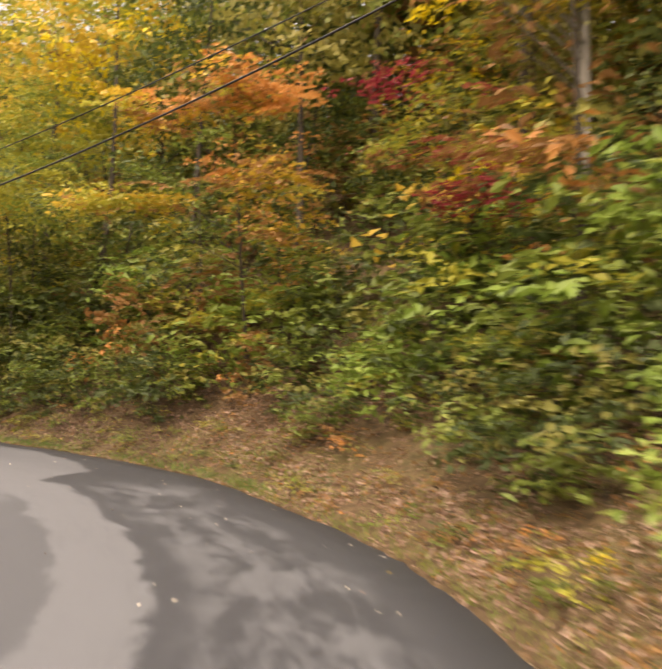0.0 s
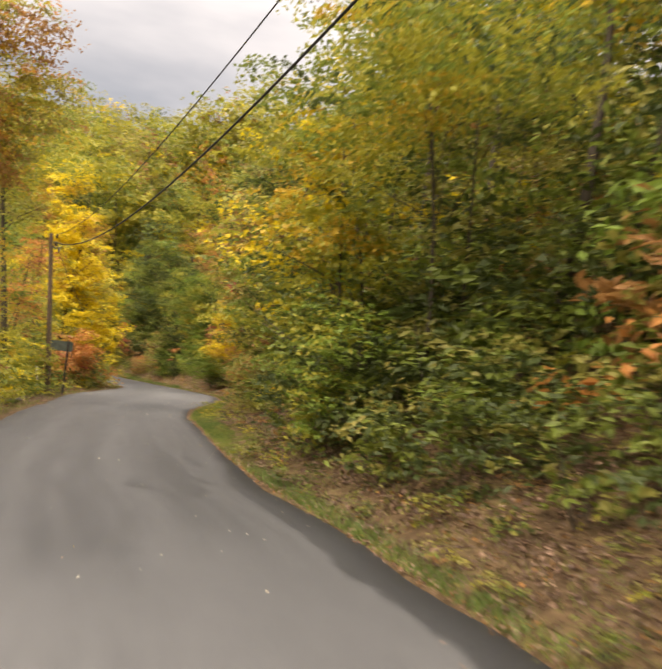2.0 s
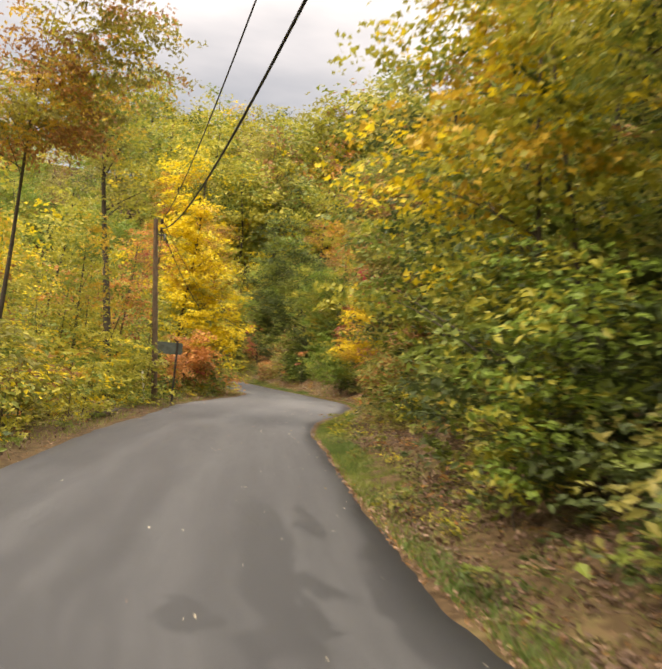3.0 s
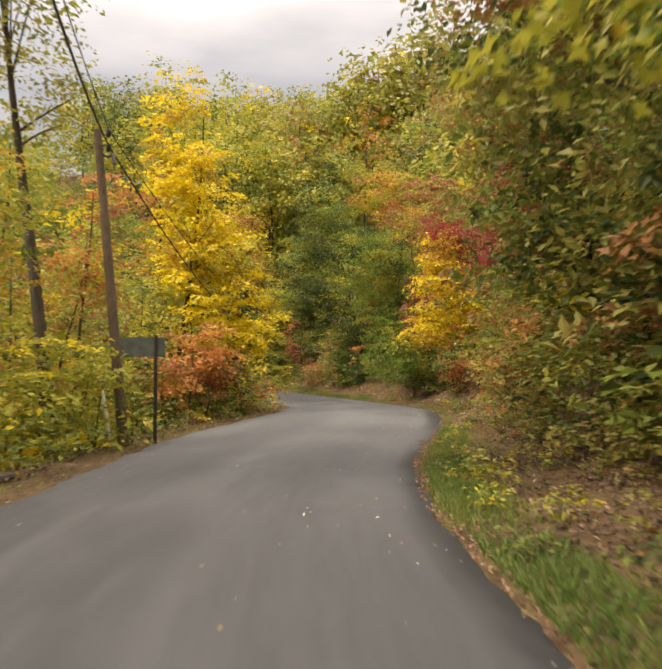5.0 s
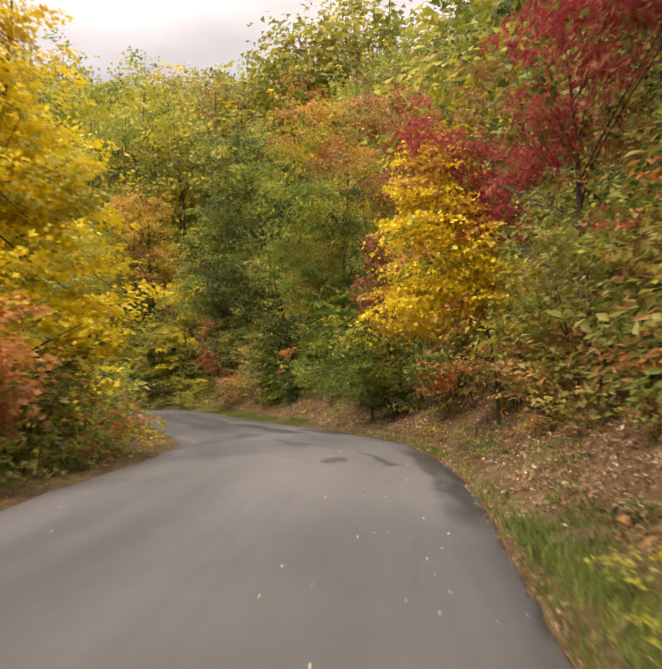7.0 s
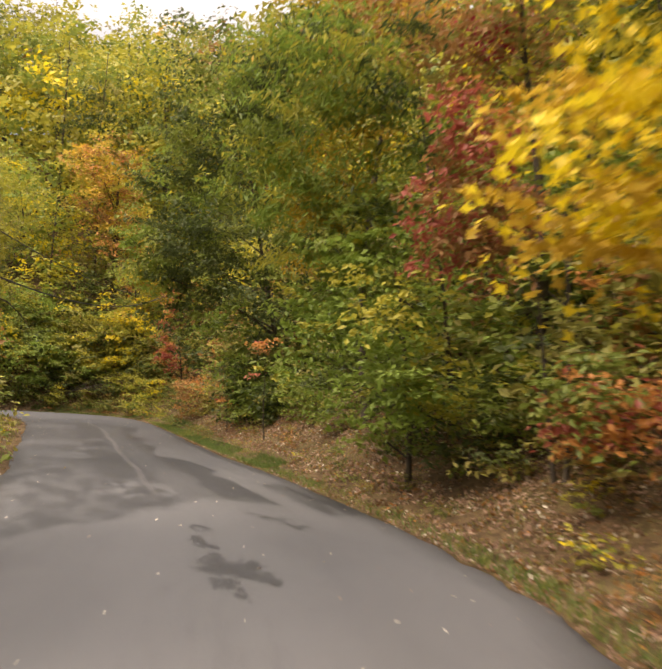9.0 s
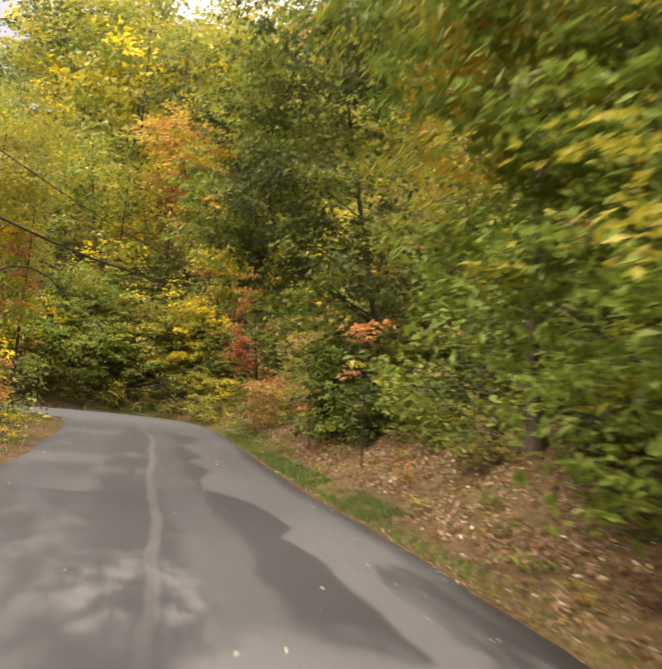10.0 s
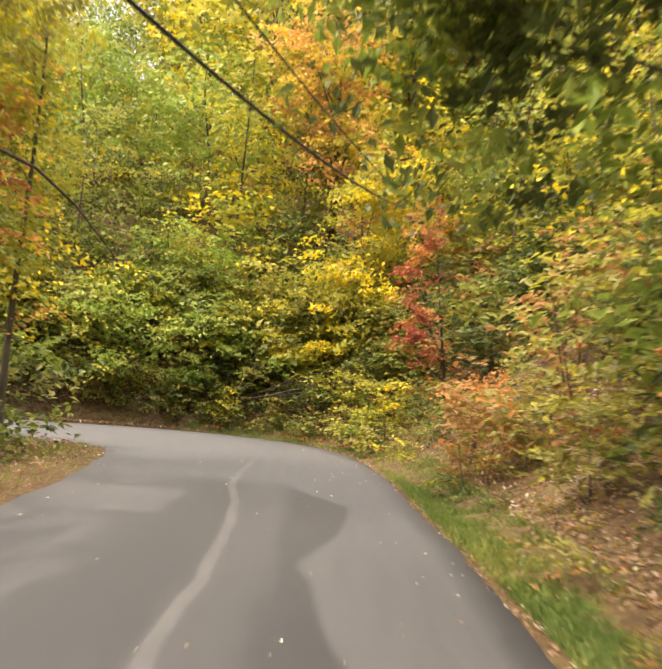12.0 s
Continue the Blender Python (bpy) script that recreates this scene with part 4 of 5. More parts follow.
place("oak_tree", "tall oak with thin brown and red leaves on top", "tree", (-25.4, 23.0), [(-23.4, 24.0, 8.8, 2.0, 1.8, 1.2), (-24.8, 22.8, 7.0, 2.2, 2.0, 1.2), (-22.8, 22.8, 10.4, 1.6, 1.6, 0.9), (-25.8, 24.6, 7.8, 1.8, 1.8, 1.2)],
      [("brown", 2.6), ("orange", 0.8), ("gold", 2), ("olive", 4), ("lime", 2.4)], 430, 46, 0.6, 0.14, fill=3.4, radius=0.085, limbs=22, height=9.5, flat=0.14)
place("poplar_tree", "slim yellow-green poplar near the pole", "tree", (-28.4, 27.2), [(-28.2, 27.4, 4.2, 1.5, 1.5, 2.0), (-27.2, 26.6, 1.9, 1.2, 1.1, 1.0)],
      [("lime", 4), ("green", 3), ("gold", 2)], 95, 40, 0.5, 0.13, radius=0.08)
place("oak_tree", "dark-trunked oak with yellow leaves at the lane's edge", "tree", (-54.0, 51.3), [(-54.0, 51.4, 7.6, 2.2, 2.0, 1.9), (-52.4, 50.8, 6.0, 1.6, 1.4, 1.0), (-55.4, 51.9, 5.6, 1.5, 1.2, 1.2)],
      [("yellow", 0.8), ("lime", 6), ("olive", 3)], 230, 44, 0.6, 0.13, radius=0.085, limbs=18)
place("maple_tree", "slim dark-stemmed maple with yellow-green leaves by the bend", "tree", (-55.5, 53.1), [(-56.6, 53.0, 4.9, 1.5, 1.1, 1.5), (-55.3, 52.7, 3.0, 1.3, 0.8, 1.1), (-56.2, 52.6, 7.0, 1.7, 1.4, 1.2)],
      [("lime", 6), ("yellow", 0.8), ("green", 2.4), ("orange", 0.6)], 170, 40, 0.5, 0.13, radius=0.07, limbs=16)
place("dogwood_tree", "small dogwood with scarlet leaf sprays", "tree", (-55.3, 51.6), [(-54.8, 52.2, 4.6, 1.0, 0.8, 1.1), (-55.6, 52.4, 3.2, 1.0, 0.7, 0.6)],
      [("red", 2.4), ("orange", 4), ("lime", 3)], 44, 26, 0.38, 0.12, radius=0.05, limbs=12)
place("maple_shrub", "rust-orange shrub on the low verge", "shrub", (-50.4, 49.3), [(-50.2, 49.4, 0.9, 1.0, 0.9, 0.7), (-52.2, 50.7, 1.2, 1.0, 0.8, 0.8)],
      [("orange", 5), ("brown", 3), ("yellow", 1.5)], 70, 36, 0.34, 0.11, radius=0.03, stems=2)

# ---- woods: kinds of trees and shrubs, each built once per tone and repeated ----
TONES = {
    "green": [("green", 4), ("dark", 3), ("olive", 2)],
    "dark": [("dark", 6), ("green", 2), ("olive", 1)],
    "fresh": [("fresh", 6), ("green", 2.4), ("lime", 1)],
    "lime": [("lime", 5), ("green", 2.4), ("yellow", 1)],
    "gold": [("gold", 3), ("yellow", 1.4), ("lime", 4)],
    "orange": [("orange", 3), ("gold", 2), ("brown", 2), ("lime", 1)],
    "russet": [("brown", 4), ("olive", 2), ("orange", 1)],
    "olive": [("olive", 5), ("lime", 1), ("green", 1), ("brown", 1.2)],
    "red": [("red", 3), ("crimson", 1.5), ("green", 2), ("brown", 1)],
}
WORDS = {"green": "green", "fresh": "fresh green", "dark": "dark green", "lime": "yellow-green", "gold": "golden yellow", "orange": "orange", "russet": "russet brown", "olive": "olive green", "red": "red-tinged"}
KINDS = {
    # name, label, category, ellipsoids, clumps, per, spread, leaf, height, trunk radius, limbs
    "shrub": ("shrub", "{} leafy shrub on the roadside bank", "shrub", [((0, 0, 0.7), (1.0, 1.0, 0.75)), ((0.25, 0.2, 1.45), (0.75, 0.75, 0.6))], 44, 17, 0.4, 0.16, 1.6, 0.022, 3),
    "bush": ("bush", "{} leafy bush beneath the trees on the bank", "shrub", [((0, 0, 0.7), (1.0, 1.0, 0.75)), ((-0.2, 0.2, 1.5), (0.75, 0.75, 0.65))], 44, 17, 0.42, 0.165, 1.7, 0.022, 3),
    "verge_bush": ("verge_bush", "{} bush on the falling side of the lane", "shrub", [((0, 0, 0.7), (1.0, 1.0, 0.75)), ((0.2, -0.2, 1.4), (0.7, 0.7, 0.6))], 44, 16, 0.4, 0.145, 1.6, 0.022, 3),
    "low": ("seedling_shrub", "low {} undergrowth plant", "shrub", [((0, 0, 0.25), (0.4, 0.4, 0.22))], 11, 14, 0.2, 0.08, 0.45, 0.010, 2),
    "weed": ("weed_plant", "small {} weed among the fallen leaves", "weed", [((0, 0, 0.22), (0.4, 0.4, 0.2))], 9, 13, 0.2, 0.075, 0.4, 0.008, 2),
    "thicket": ("thicket_shrub", "tall {} thicket under the trees", "shrub", [((0, 0, 1.3), (1.5, 1.5, 1.2)), ((0.4, -0.3, 2.6), (1.0, 1.0, 0.8))], 60, 18, 0.58, 0.19, 2.6, 0.03, 2),
    "understory": ("understory_shrub", "loose {} understory on the wooded slope", "shrub", [((0, 0, 1.4), (1.6, 1.6, 1.2)), ((-0.4, 0.3, 2.7), (1.0, 1.0, 0.8))], 60, 13, 0.6, 0.23, 2.7, 0.03, 2),
    "sapling": ("sapling_tree", "slender {} sapling in the undergrowth", "tree", [((0, 0, 3.3), (1.3, 1.3, 1.5)), ((0.3, -0.2, 1.6), (1.1, 1.1, 0.9))], 64, 17, 0.52, 0.155, 4.6, 0.04, 8),
    "tall": ("forest_tree", "tall {} forest tree with a bare lower trunk", "tree", [(0, 11.9, 0.0, 1.5), (4, 10.2, 1.5, 1.4), (5, 8.0, 1.9, 1.4), (3, 6.2, 1.4, 1.1)], 130, 24, 0.85, 0.25, 12.5, 0.13, 6),
    "hill": ("hillside_tree", "{} tree on the wooded hillside", "tree", [(1, 8.7, 0.0, 1.5), (4, 7.2, 1.5, 1.5), (5, 5.0, 2.1, 1.6), (5, 2.7, 2.2, 1.5)], 155, 18, 0.85, 0.31, 9.0, 0.10, 2),
}
LIBRARY = {}


def lobes(rings):
    """Rounded masses of a full crown: rings of (how many, height, ring radius, lobe radius), each lobe a little astray."""
    out = []
    for count, z, ring, r in rings:
        turn = rng.uniform(0, 6.3)
        for i in range(max(count, 1)):
            a = turn + 2 * np.pi * (i + rng.uniform(-0.25, 0.25)) / max(count, 1)
            q = r * rng.uniform(0.75, 1.25)
            out.append(((math.cos(a) * ring * rng.uniform(0.8, 1.15), math.sin(a) * ring * rng.uniform(0.8, 1.15), z + rng.uniform(-0.5, 0.5)), (q, q, q * 0.85)))
    return out


def grow(kind, tone, x, y, scale=1.0, group=""):
    """A repeat of a kind of plant; two builds of each kind and tone are made on first use."""
    name, words, category, ell, clumps, per, spread, leaf, height, radius, limbs = KINDS[kind]
    z = float(ground_z(x, y))
    m = pose(x, y, z, 0, 0, rng.uniform(0, 360)) @ Matrix.Diagonal((scale * rng.uniform(0.88, 1.14), scale * rng.uniform(0.88, 1.14), scale, 1))
    key = (kind, tone, int(rng.integers(3 if kind == "hill" else 2)))
    if key not in LIBRARY:
        full = kind in ("hill", "tall")
        if full:
            ell = lobes(ell)
        ob = plant(name, words.format(WORDS[tone]), category, (x, y, z), ell, TONES[tone], clumps, per, spread, leaf, height=height, radius=radius, limbs=limbs,
                   lean=rng.normal(0, 0.03 * height, 2), group=group or name + "s in the woods", flat={"hill": 0.45, "tall": 0.3, "understory": 0.28, "thicket": 0.24}.get(kind, 0.15), lift=0.7 if full else 0.9, fill=7.0 if full else 2.8, puff=0.9 if full else 0.45, template=SPECK if full or kind in ("thicket", "understory") else OVAL,
                   sides=6 if category == "tree" else 4, stems=2 if "sh" in kind else 1)
        ob.matrix_basis = m
        LIBRARY[key] = ob
        return ob
    ob = LIBRARY[key]
    keep = ob.matrix_basis.copy()
    ob.matrix_basis = Matrix.Identity(4)
    made = copy_thing(ob, m)
    ob.matrix_basis = keep
    return made


def along_at(a):
    return np.array([np.interp(a + START, STEP, EDGE_R[:, i]) for i in (0, 1)]), np.array([np.interp(a + START, STEP, EDGE_L[:, i]) for i in (0, 1)])


def beside(a, d, side):
    """A place d metres out from the right (+1) or left (-1) edge, a metres along."""
    r, l = along_at(a)
    out = (r - l) / np.linalg.norm(r - l) * side
    return (r if side > 0 else l) + out * d


def choose(mix):
    names, w = zip(*mix)
    w = np.array(w, float)
    return names[rng.choice(len(names), p=w / w.sum())]


def right_mix(a, low=False):
    if a < 33 and not low:
        return [("green", 2.4), ("russet", 2.0), ("orange", 1.6), ("gold", 0.8), ("olive", 2.0), ("dark", 4)]
    if a < 42:
        return [("dark", 6), ("fresh", 2.6), ("green", 2.6), ("russet", 0.35), ("olive", 1)] if low else [("green", 3.4), ("russet", 1.4), ("orange", 0.3), ("olive", 3), ("dark", 4.5)]
    if a < 54:
        return [("dark", 5), ("green", 3), ("olive", 2), ("lime", 0.8)] if low else [("lime", 4), ("green", 4), ("olive", 3), ("gold", 0.6)]
    if a < 58:
        return [("olive", 4), ("russet", 1.2), ("green", 3), ("dark", 4)] if low else [("dark", 1.5), ("olive", 4), ("green", 3), ("lime", 2)]
    if a < 67:
        return [("olive", 5), ("russet", 2), ("red", 0.8), ("green", 3), ("lime", 1.4), ("orange", 0.5)] if low else [("olive", 4), ("green", 3), ("lime", 2), ("orange", 0.8), ("russet", 1)]
    if a < 78:
        return [("russet", 3), ("red", 0.6), ("olive", 3), ("green", 3)] if low else [("olive", 4), ("orange", 0.3), ("russet", 1), ("green", 4), ("dark", 3)]
    if a < 92:
        return [("fresh", 4), ("green", 2), ("dark", 3), ("olive", 1)] if low else [("dark", 1.2), ("fresh", 3.4), ("green", 2), ("lime", 3), ("olive", 2.4)]
    if a < 105:
        return [("green", 2), ("olive", 3), ("russet", 2.4), ("dark", 3)] if low else [("olive", 3), ("lime", 3.5), ("green", 4.5), ("orange", 0.3)]
    return [("dark", 2), ("green", 4), ("olive", 3), ("lime", 1)] if low else [("gold", 0.5), ("lime", 5), ("orange", 0.3), ("green", 6)]


TAKEN = {}


def scatter(n, a0, a1, d0, d1, side, power=1.0):
    a = rng.uniform(a0, a1, n)
    d = d0 + (d1 - d0) * rng.random(n) ** power
    s = a + START
    r = np.stack([np.interp(s, STEP, EDGE_R[:, i]) for i in (0, 1)], 1)
    l = np.stack([np.interp(s, STEP, EDGE_L[:, i]) for i in (0, 1)], 1)
    out = (r - l) / np.linalg.norm(r - l, axis=1)[:, None] * side
    p = (r if side > 0 else l) + out * d[:, None]
    return p, a, d


def sow(kind, tries, a0, a1, d0, d1, side, gap, mix, scales, where=None):
    """Strews plants beside the lane, a0 to a1 metres along and d0 to d1 metres out, no two of a kind nearer than gap."""
    global rng
    rng = np.random.default_rng([tries, int(a0 * 10), int(d0 * 10), int(side + 1)])
    p, _, _ = scatter(tries, a0, a1, d0, d1, side)
    d, s, a = road_frame(p[:, 0], p[:, 1])
    cells = TAKEN.setdefault(kind, {})
    ok = (d > d0) & (d < d1) & (s == side)
    for (px, py), pd, pa in zip(p[ok], d[ok], a[ok]):
        if where and not where(px, py, pd, pa):
            continue
        cx, cy = int(px // 2), int(py // 2)
        r = int(gap // 2) + 1
        near = [q for i in range(cx - r, cx + r + 1) for j in range(cy - r, cy + r + 1) for q in cells.get((i, j), ())]
        if any((px - q[0]) ** 2 + (py - q[1]) ** 2 < gap * gap for q in near):
            continue
        cells.setdefault((cx, cy), []).append((px, py))
        grow(kind, choose(mix(pa)), px, py, rng.uniform(*scales))


def verge_at(a):
    return 1.15 + 0.85 * math.exp(-((a - 55) / 7) ** 2)


sow("shrub", 2400, 18, 124, 1.15, 2.4, 1, 0.85, lambda a: right_mix(a, True), (0.55, 0.9), lambda x, y, d, a: d > verge_at(a) + 0.4 * (70 < a < 97) + 0.3 * (a < 36) and not (99 < a < 103 and d > 1.6))
sow("bush", 4000, 18, 128, 2.4, 4.8, 1, 1.05, lambda a: right_mix(a, True), (0.95, 1.4), lambda x, y, d, a: not (99 < a < 102.5 and d < 3.2))
sow("shrub", 700, 97, 118, 1.0, 2.6, 1, 0.8, lambda a: [("olive", 3), ("russet", 2.6), ("dark", 2.6), ("green", 2)], (0.55, 0.95), lambda x, y, d, a: a > 104 or d < 1.5)
sow("bush", 900, 97, 118, 2.6, 5.5, 1, 1.05, lambda a: right_mix(106, a < 104), (1.0, 1.5), lambda x, y, d, a: a > 103)
sow("low", 2200, 18, 116, 0.4, 2.0, 1, 0.85, lambda a: [("green", 4), ("dark", 1.5), ("olive", 3.4), ("russet", 0.8), ("lime", 0.8)], (0.4, 1.0), lambda x, y, d, a: not 68 < a < 97 or rng.random() < 0.4)
sow("weed", 1500, 18, 46, 0.3, 2.4, 1, 0.75, lambda a: [("green", 3), ("fresh", 1.6), ("olive", 3), ("russet", 1), ("dark", 1.4)], (0.35, 0.8))
sow("thicket", 3000, 17, 130, 4.6, 13, 1, 2.0, right_mix, (0.8, 1.3))
sow("understory", 1200, 17, 130, 13, 24, 1, 2.9, right_mix, (1.1, 1.7))
sow("sapling", 900, 19, 130, 3.4, 9.0, 1, 2.7, right_mix, (0.85, 1.4))
sow("hill", 400, 77, 100, 9, 16, 1, 3.6, lambda a: [("lime", 6), ("olive", 4), ("green", 3)], (0.95, 1.35), lambda x, y, d, a: not (x < -62 and y < 63))
sow("tall", 900, 18, 130, 5.5, 16, 1, 3.5, lambda a: right_mix(a) + [("green", 2), ("lime", 1)] + ([("gold", 5), ("orange", 4)] if a < 32 else []), (0.8, 1.25), lambda x, y, d, a: (a < 77 or d > 12) and not (x < -62 and y < 63))
sow("shrub", 900, 100, 128, 0.95, 2.4, 1, 0.7, lambda a: [("green", 4), ("olive", 4), ("lime", 2)], (0.6, 1.0), lambda x, y, d, a: x < -56)
sow("bush", 900, 100, 128, 2.2, 6.0, 1, 0.95, lambda a: [("dark", 0.6), ("green", 5), ("lime", 4)], (1.0, 1.6), lambda x, y, d, a: x < -56)
sow("low", 700, 98, 128, 0.35, 1.2, 1, 0.5, lambda a: [("lime", 2), ("green", 4), ("olive", 4)], (0.9, 1.7), lambda x, y, d, a: x < -54)
sow("shrub", 600, 103, 128, 0.6, 1.6, 1, 0.6, lambda a: [("lime", 3), ("green", 4), ("olive", 3), ("russet", 1)], (0.45, 0.75), lambda x, y, d, a: x < -57)
sow("thicket", 900, 100, 128, 1.7, 4.6, 1, 1.35, lambda a: [("green", 5), ("lime", 3), ("olive", 2), ("dark", 1)], (0.75, 1.15), lambda x, y, d, a: x < -58.5)
sow("sapling", 400, 92, 114, 4.4, 9, 1, 2.1, lambda a: [("lime", 6), ("green", 3), ("olive", 2)], (1.2, 1.7))
HILL = lambda a: [("green", 1.6), ("olive", 3), ("lime", 8), ("gold", 1.4), ("orange", 0.2)]
sow("hill", 900, 100, 134, 9, 46, 1, 3.2, lambda a: [("fresh", 5), ("green", 4), ("lime", 3), ("olive", 1)], (0.55, 0.8), lambda x, y, d, a: x < -60 and y < 64)
sow("hill", 600, 18, 60, 13, 24, 1, 3.5, lambda a: [("green", 4), ("olive", 5), ("dark", 2)] + ([("orange", 6), ("gold", 5), ("russet", 2)] if a < 32 else []), (1.2, 1.7), lambda x, y, d, a: a < 44 or d > 17)
sow("hill", 4000, 60, 134, 15, 60, 1, 4.3, HILL, (1.15, 1.7), lambda x, y, d, a: x < -22 and not (x < -60 and y < 63 - 0.25 * (x + 62)))

rng = np.random.default_rng(77)
for x, y, tone, k in ((-73.5, 82.0, "olive", 1.6), (-70.5, 84.5, "lime", 1.8), (-68.0, 86.5, "olive", 2.0), (-65.2, 88.6, "lime", 2.2), (-62.0, 91.0, "olive", 2.3), (-66.5, 92.5, "lime", 2.2)):
    grow("hill", tone, x, y, k)


# left: slope below the lane
def left_mix(a, low=False):
    if a < 60:
        return [("lime", 5), ("gold", 2.4), ("olive", 2), ("green", 2.4), ("orange", 0.6)]
    if a < 80:
        return [("lime", 4), ("gold", 1.6), ("orange", 0.9), ("green", 3), ("olive", 2)]
    return [("gold", 0.7), ("lime", 5), ("green", 4), ("orange", 0.3), ("olive", 1)]


sow("verge_bush", 2200, 36, 114, 1.2, 4.8, -1, 1.0, left_mix, (0.75, 1.35), lambda x, y, d, a: not (63 < a < 70 and d < 2.2) and not (92 < a < 101 and d < 2.6))
sow("low", 300, 36, 108, 0.45, 1.5, -1, 1.1, lambda a: [("green", 2), ("lime", 3), ("olive", 2), ("gold", 2)], (0.6, 1.1))
sow("sapling", 1300, 36, 116, 3.0, 11, -1, 2.0, left_mix, (0.85, 1.45))
sow("understory", 900, 36, 116, 6, 17, -1, 2.6, left_mix, (0.9, 1.5))
sow("tall", 500, 36, 112, 6, 24, -1, 4.4, left_mix, (0.65, 0.95), lambda x, y, d, a: a < 78 or d > 9)

sow("hill", 400, 46, 112, 25, 75, -1, 6.2, left_mix, (0.95, 1.4))

# a long bare limb that droops over the lane from the dark-trunked oak
limb = np.array([(-53.97, 51.3, 3.85), (-53.62, 51.65, 4.05), (-53.45, 52.05, 4.08), (-53.45, 52.55, 3.95), (-53.7, 53.2, 3.62), (-54.2, 54.0, 3.1)])
lv, lf = tube(limb, [0.04, 0.034, 0.029, 0.023, 0.016, 0.006], 6)
oak = next(o for o in scene.objects if o.get("label", "").startswith("dark-trunked oak"))
lv = lv - np.array(oak.matrix_basis.translation)
mesh_object("limb", lv, lf, np.full(len(lf), 4), BARK, oak, "bare drooping limb", smooth=True)

# ---- leaf litter, grass and fallen leaves ----


def stuff(name, label, pts, sizes, cols, template, lift, hang=0.0):
    v, f, per_leaf = leaf_cloud(pts, sizes, template, lift, hang)
    used = np.unique(cols)
    remap = np.zeros(len(ORDER), int)
    remap[used] = np.arange(len(used))
    ob = mesh_object(name, v, f, np.full(len(f), 3), [LEAF[ORDER[i]] for i in used], mat_index=np.repeat(remap[cols], per_leaf))
    return tagged(ob, label, "ground cover", kind="stuff")


parts, wide, damp_shaded_at = [], [], []
for n, a0, a1, d0, d1, side, power in ((62000, 18, 110, 0.25, 3.2, 1, 0.9), (26000, 18, 46, 0.15, 2.4, 1, 1.0), (9500, 18, 108, -0.05, 0.22, 1, 1.0), (30000, 64, 99, 0.4, 3.0, 1, 1.0), (15000, 103, 128, 0.1, 3.0, 1, 1.0), (7000, 36, 106, -0.02, 1.6, -1, 1.0)):
    p, a, d = scatter(n, a0, a1, d0, d1, side, power)
    keep = (waves(p[:, 0] * 1.3, p[:, 1] * 1.3) + rng.normal(0, 0.35, n) > -0.42)
    strip = (((a > 46) & (a < 66)) | (a > 84)) & (d > 0.1) & (d < 0.78) & (side > 0)
    keep &= ~strip | (rng.random(n) < 0.14)
    p = p[keep]
    wide.append(np.where(d[keep] > 0.3, 1.0, 0.6))
    z = np.maximum(height_field(p[:, 0], p[:, 1]), -0.03) + rng.uniform(0.01, 0.05, len(p))
    parts.append(np.column_stack([p, z]))
    damp_shaded_at.append((a[keep] > 33) & (a[keep] < 62) & (d[keep] > 0.15))
pts = np.concatenate(parts)
cols = pick([("litter", 9), ("brown", 2.4), ("orange", 0.3), ("olive", 0.4)], len(pts))
cols = np.where((road_frame(pts[:, 0], pts[:, 1])[2] > 64) & (rng.random(len(pts)) < 0.07), ORDER.index("pale"), cols)
# most litter below the overhang gets the colour darkened for damp and shade
cols = np.where(np.concatenate(damp_shaded_at) & (rng.random(len(pts)) < 0.8), ORDER.index("wet_shaded"), cols)
stuff("leaf_litter", "dry brown and tan fallen leaves along both verges", pts, rng.uniform(0.035, 0.08, len(pts)) * np.concatenate(wide), cols, OVAL, 0.62)

parts = []
for n, a0, a1, d0, d1, side, power in ((24000, 18, 108, 0.03, 1.3, 1, 1.3), (14000, 45, 66, 0.05, 0.9, 1, 1.0), (15000, 92, 107, 0.08, 1.0, 1, 1.0), (11000, 36, 106, 0.15, 1.6, -1, 1.0)):
    p, a, d = scatter(n, a0, a1, d0, d1, side, power)
    keep = waves(p[:, 0] * 0.8 + 3, p[:, 1] * 0.8) + rng.normal(0, 0.25, n) > -0.12
    p = p[keep]
    parts.append(np.column_stack([p, height_field(p[:, 0], p[:, 1])]))
pts = np.concatenate(parts)
hgt = rng.uniform(0.03, 0.12, len(pts))
bend = rng.normal(0, 0.45, (len(pts), 2))
turn = rng.uniform(0, np.pi, len(pts))
side_v = np.stack([np.cos(turn), np.sin(turn), np.zeros(len(pts))], 1) * rng.uniform(0.004, 0.009, len(pts))[:, None]
tip = pts + np.column_stack([bend * hgt[:, None], hgt])
v = np.stack([pts - side_v, pts + side_v, tip], 1).reshape(-1, 3)
f = np.arange(len(v)).reshape(-1, 3)
tagged(mesh_object("grass", v, f, np.full(len(f), 3), LEAF["grass"]), "short green and straw grass on the verges", "grass", kind="stuff")

parts = []
for n, a0, a1, d0, d1 in ((16000, 46, 66, 0.08, 0.75), (15000, 84, 94, 0.08, 0.6), (34000, 93, 108, 0.08, 0.95), (5000, 29, 46, 0.06, 0.4), (2500, 66, 84, 0.06, 0.4)):
    p, a, d = scatter(n, a0, a1, d0, d1, 1)
    keep = waves(p[:, 0] * 0.6 + 1, p[:, 1] * 0.6) + rng.normal(0, 0.2, n) > -0.22
    p = p[keep]
    parts.append(np.column_stack([p, height_field(p[:, 0], p[:, 1])]))
pts = np.concatenate(parts)
hgt = rng.uniform(0.04, 0.11, len(pts))
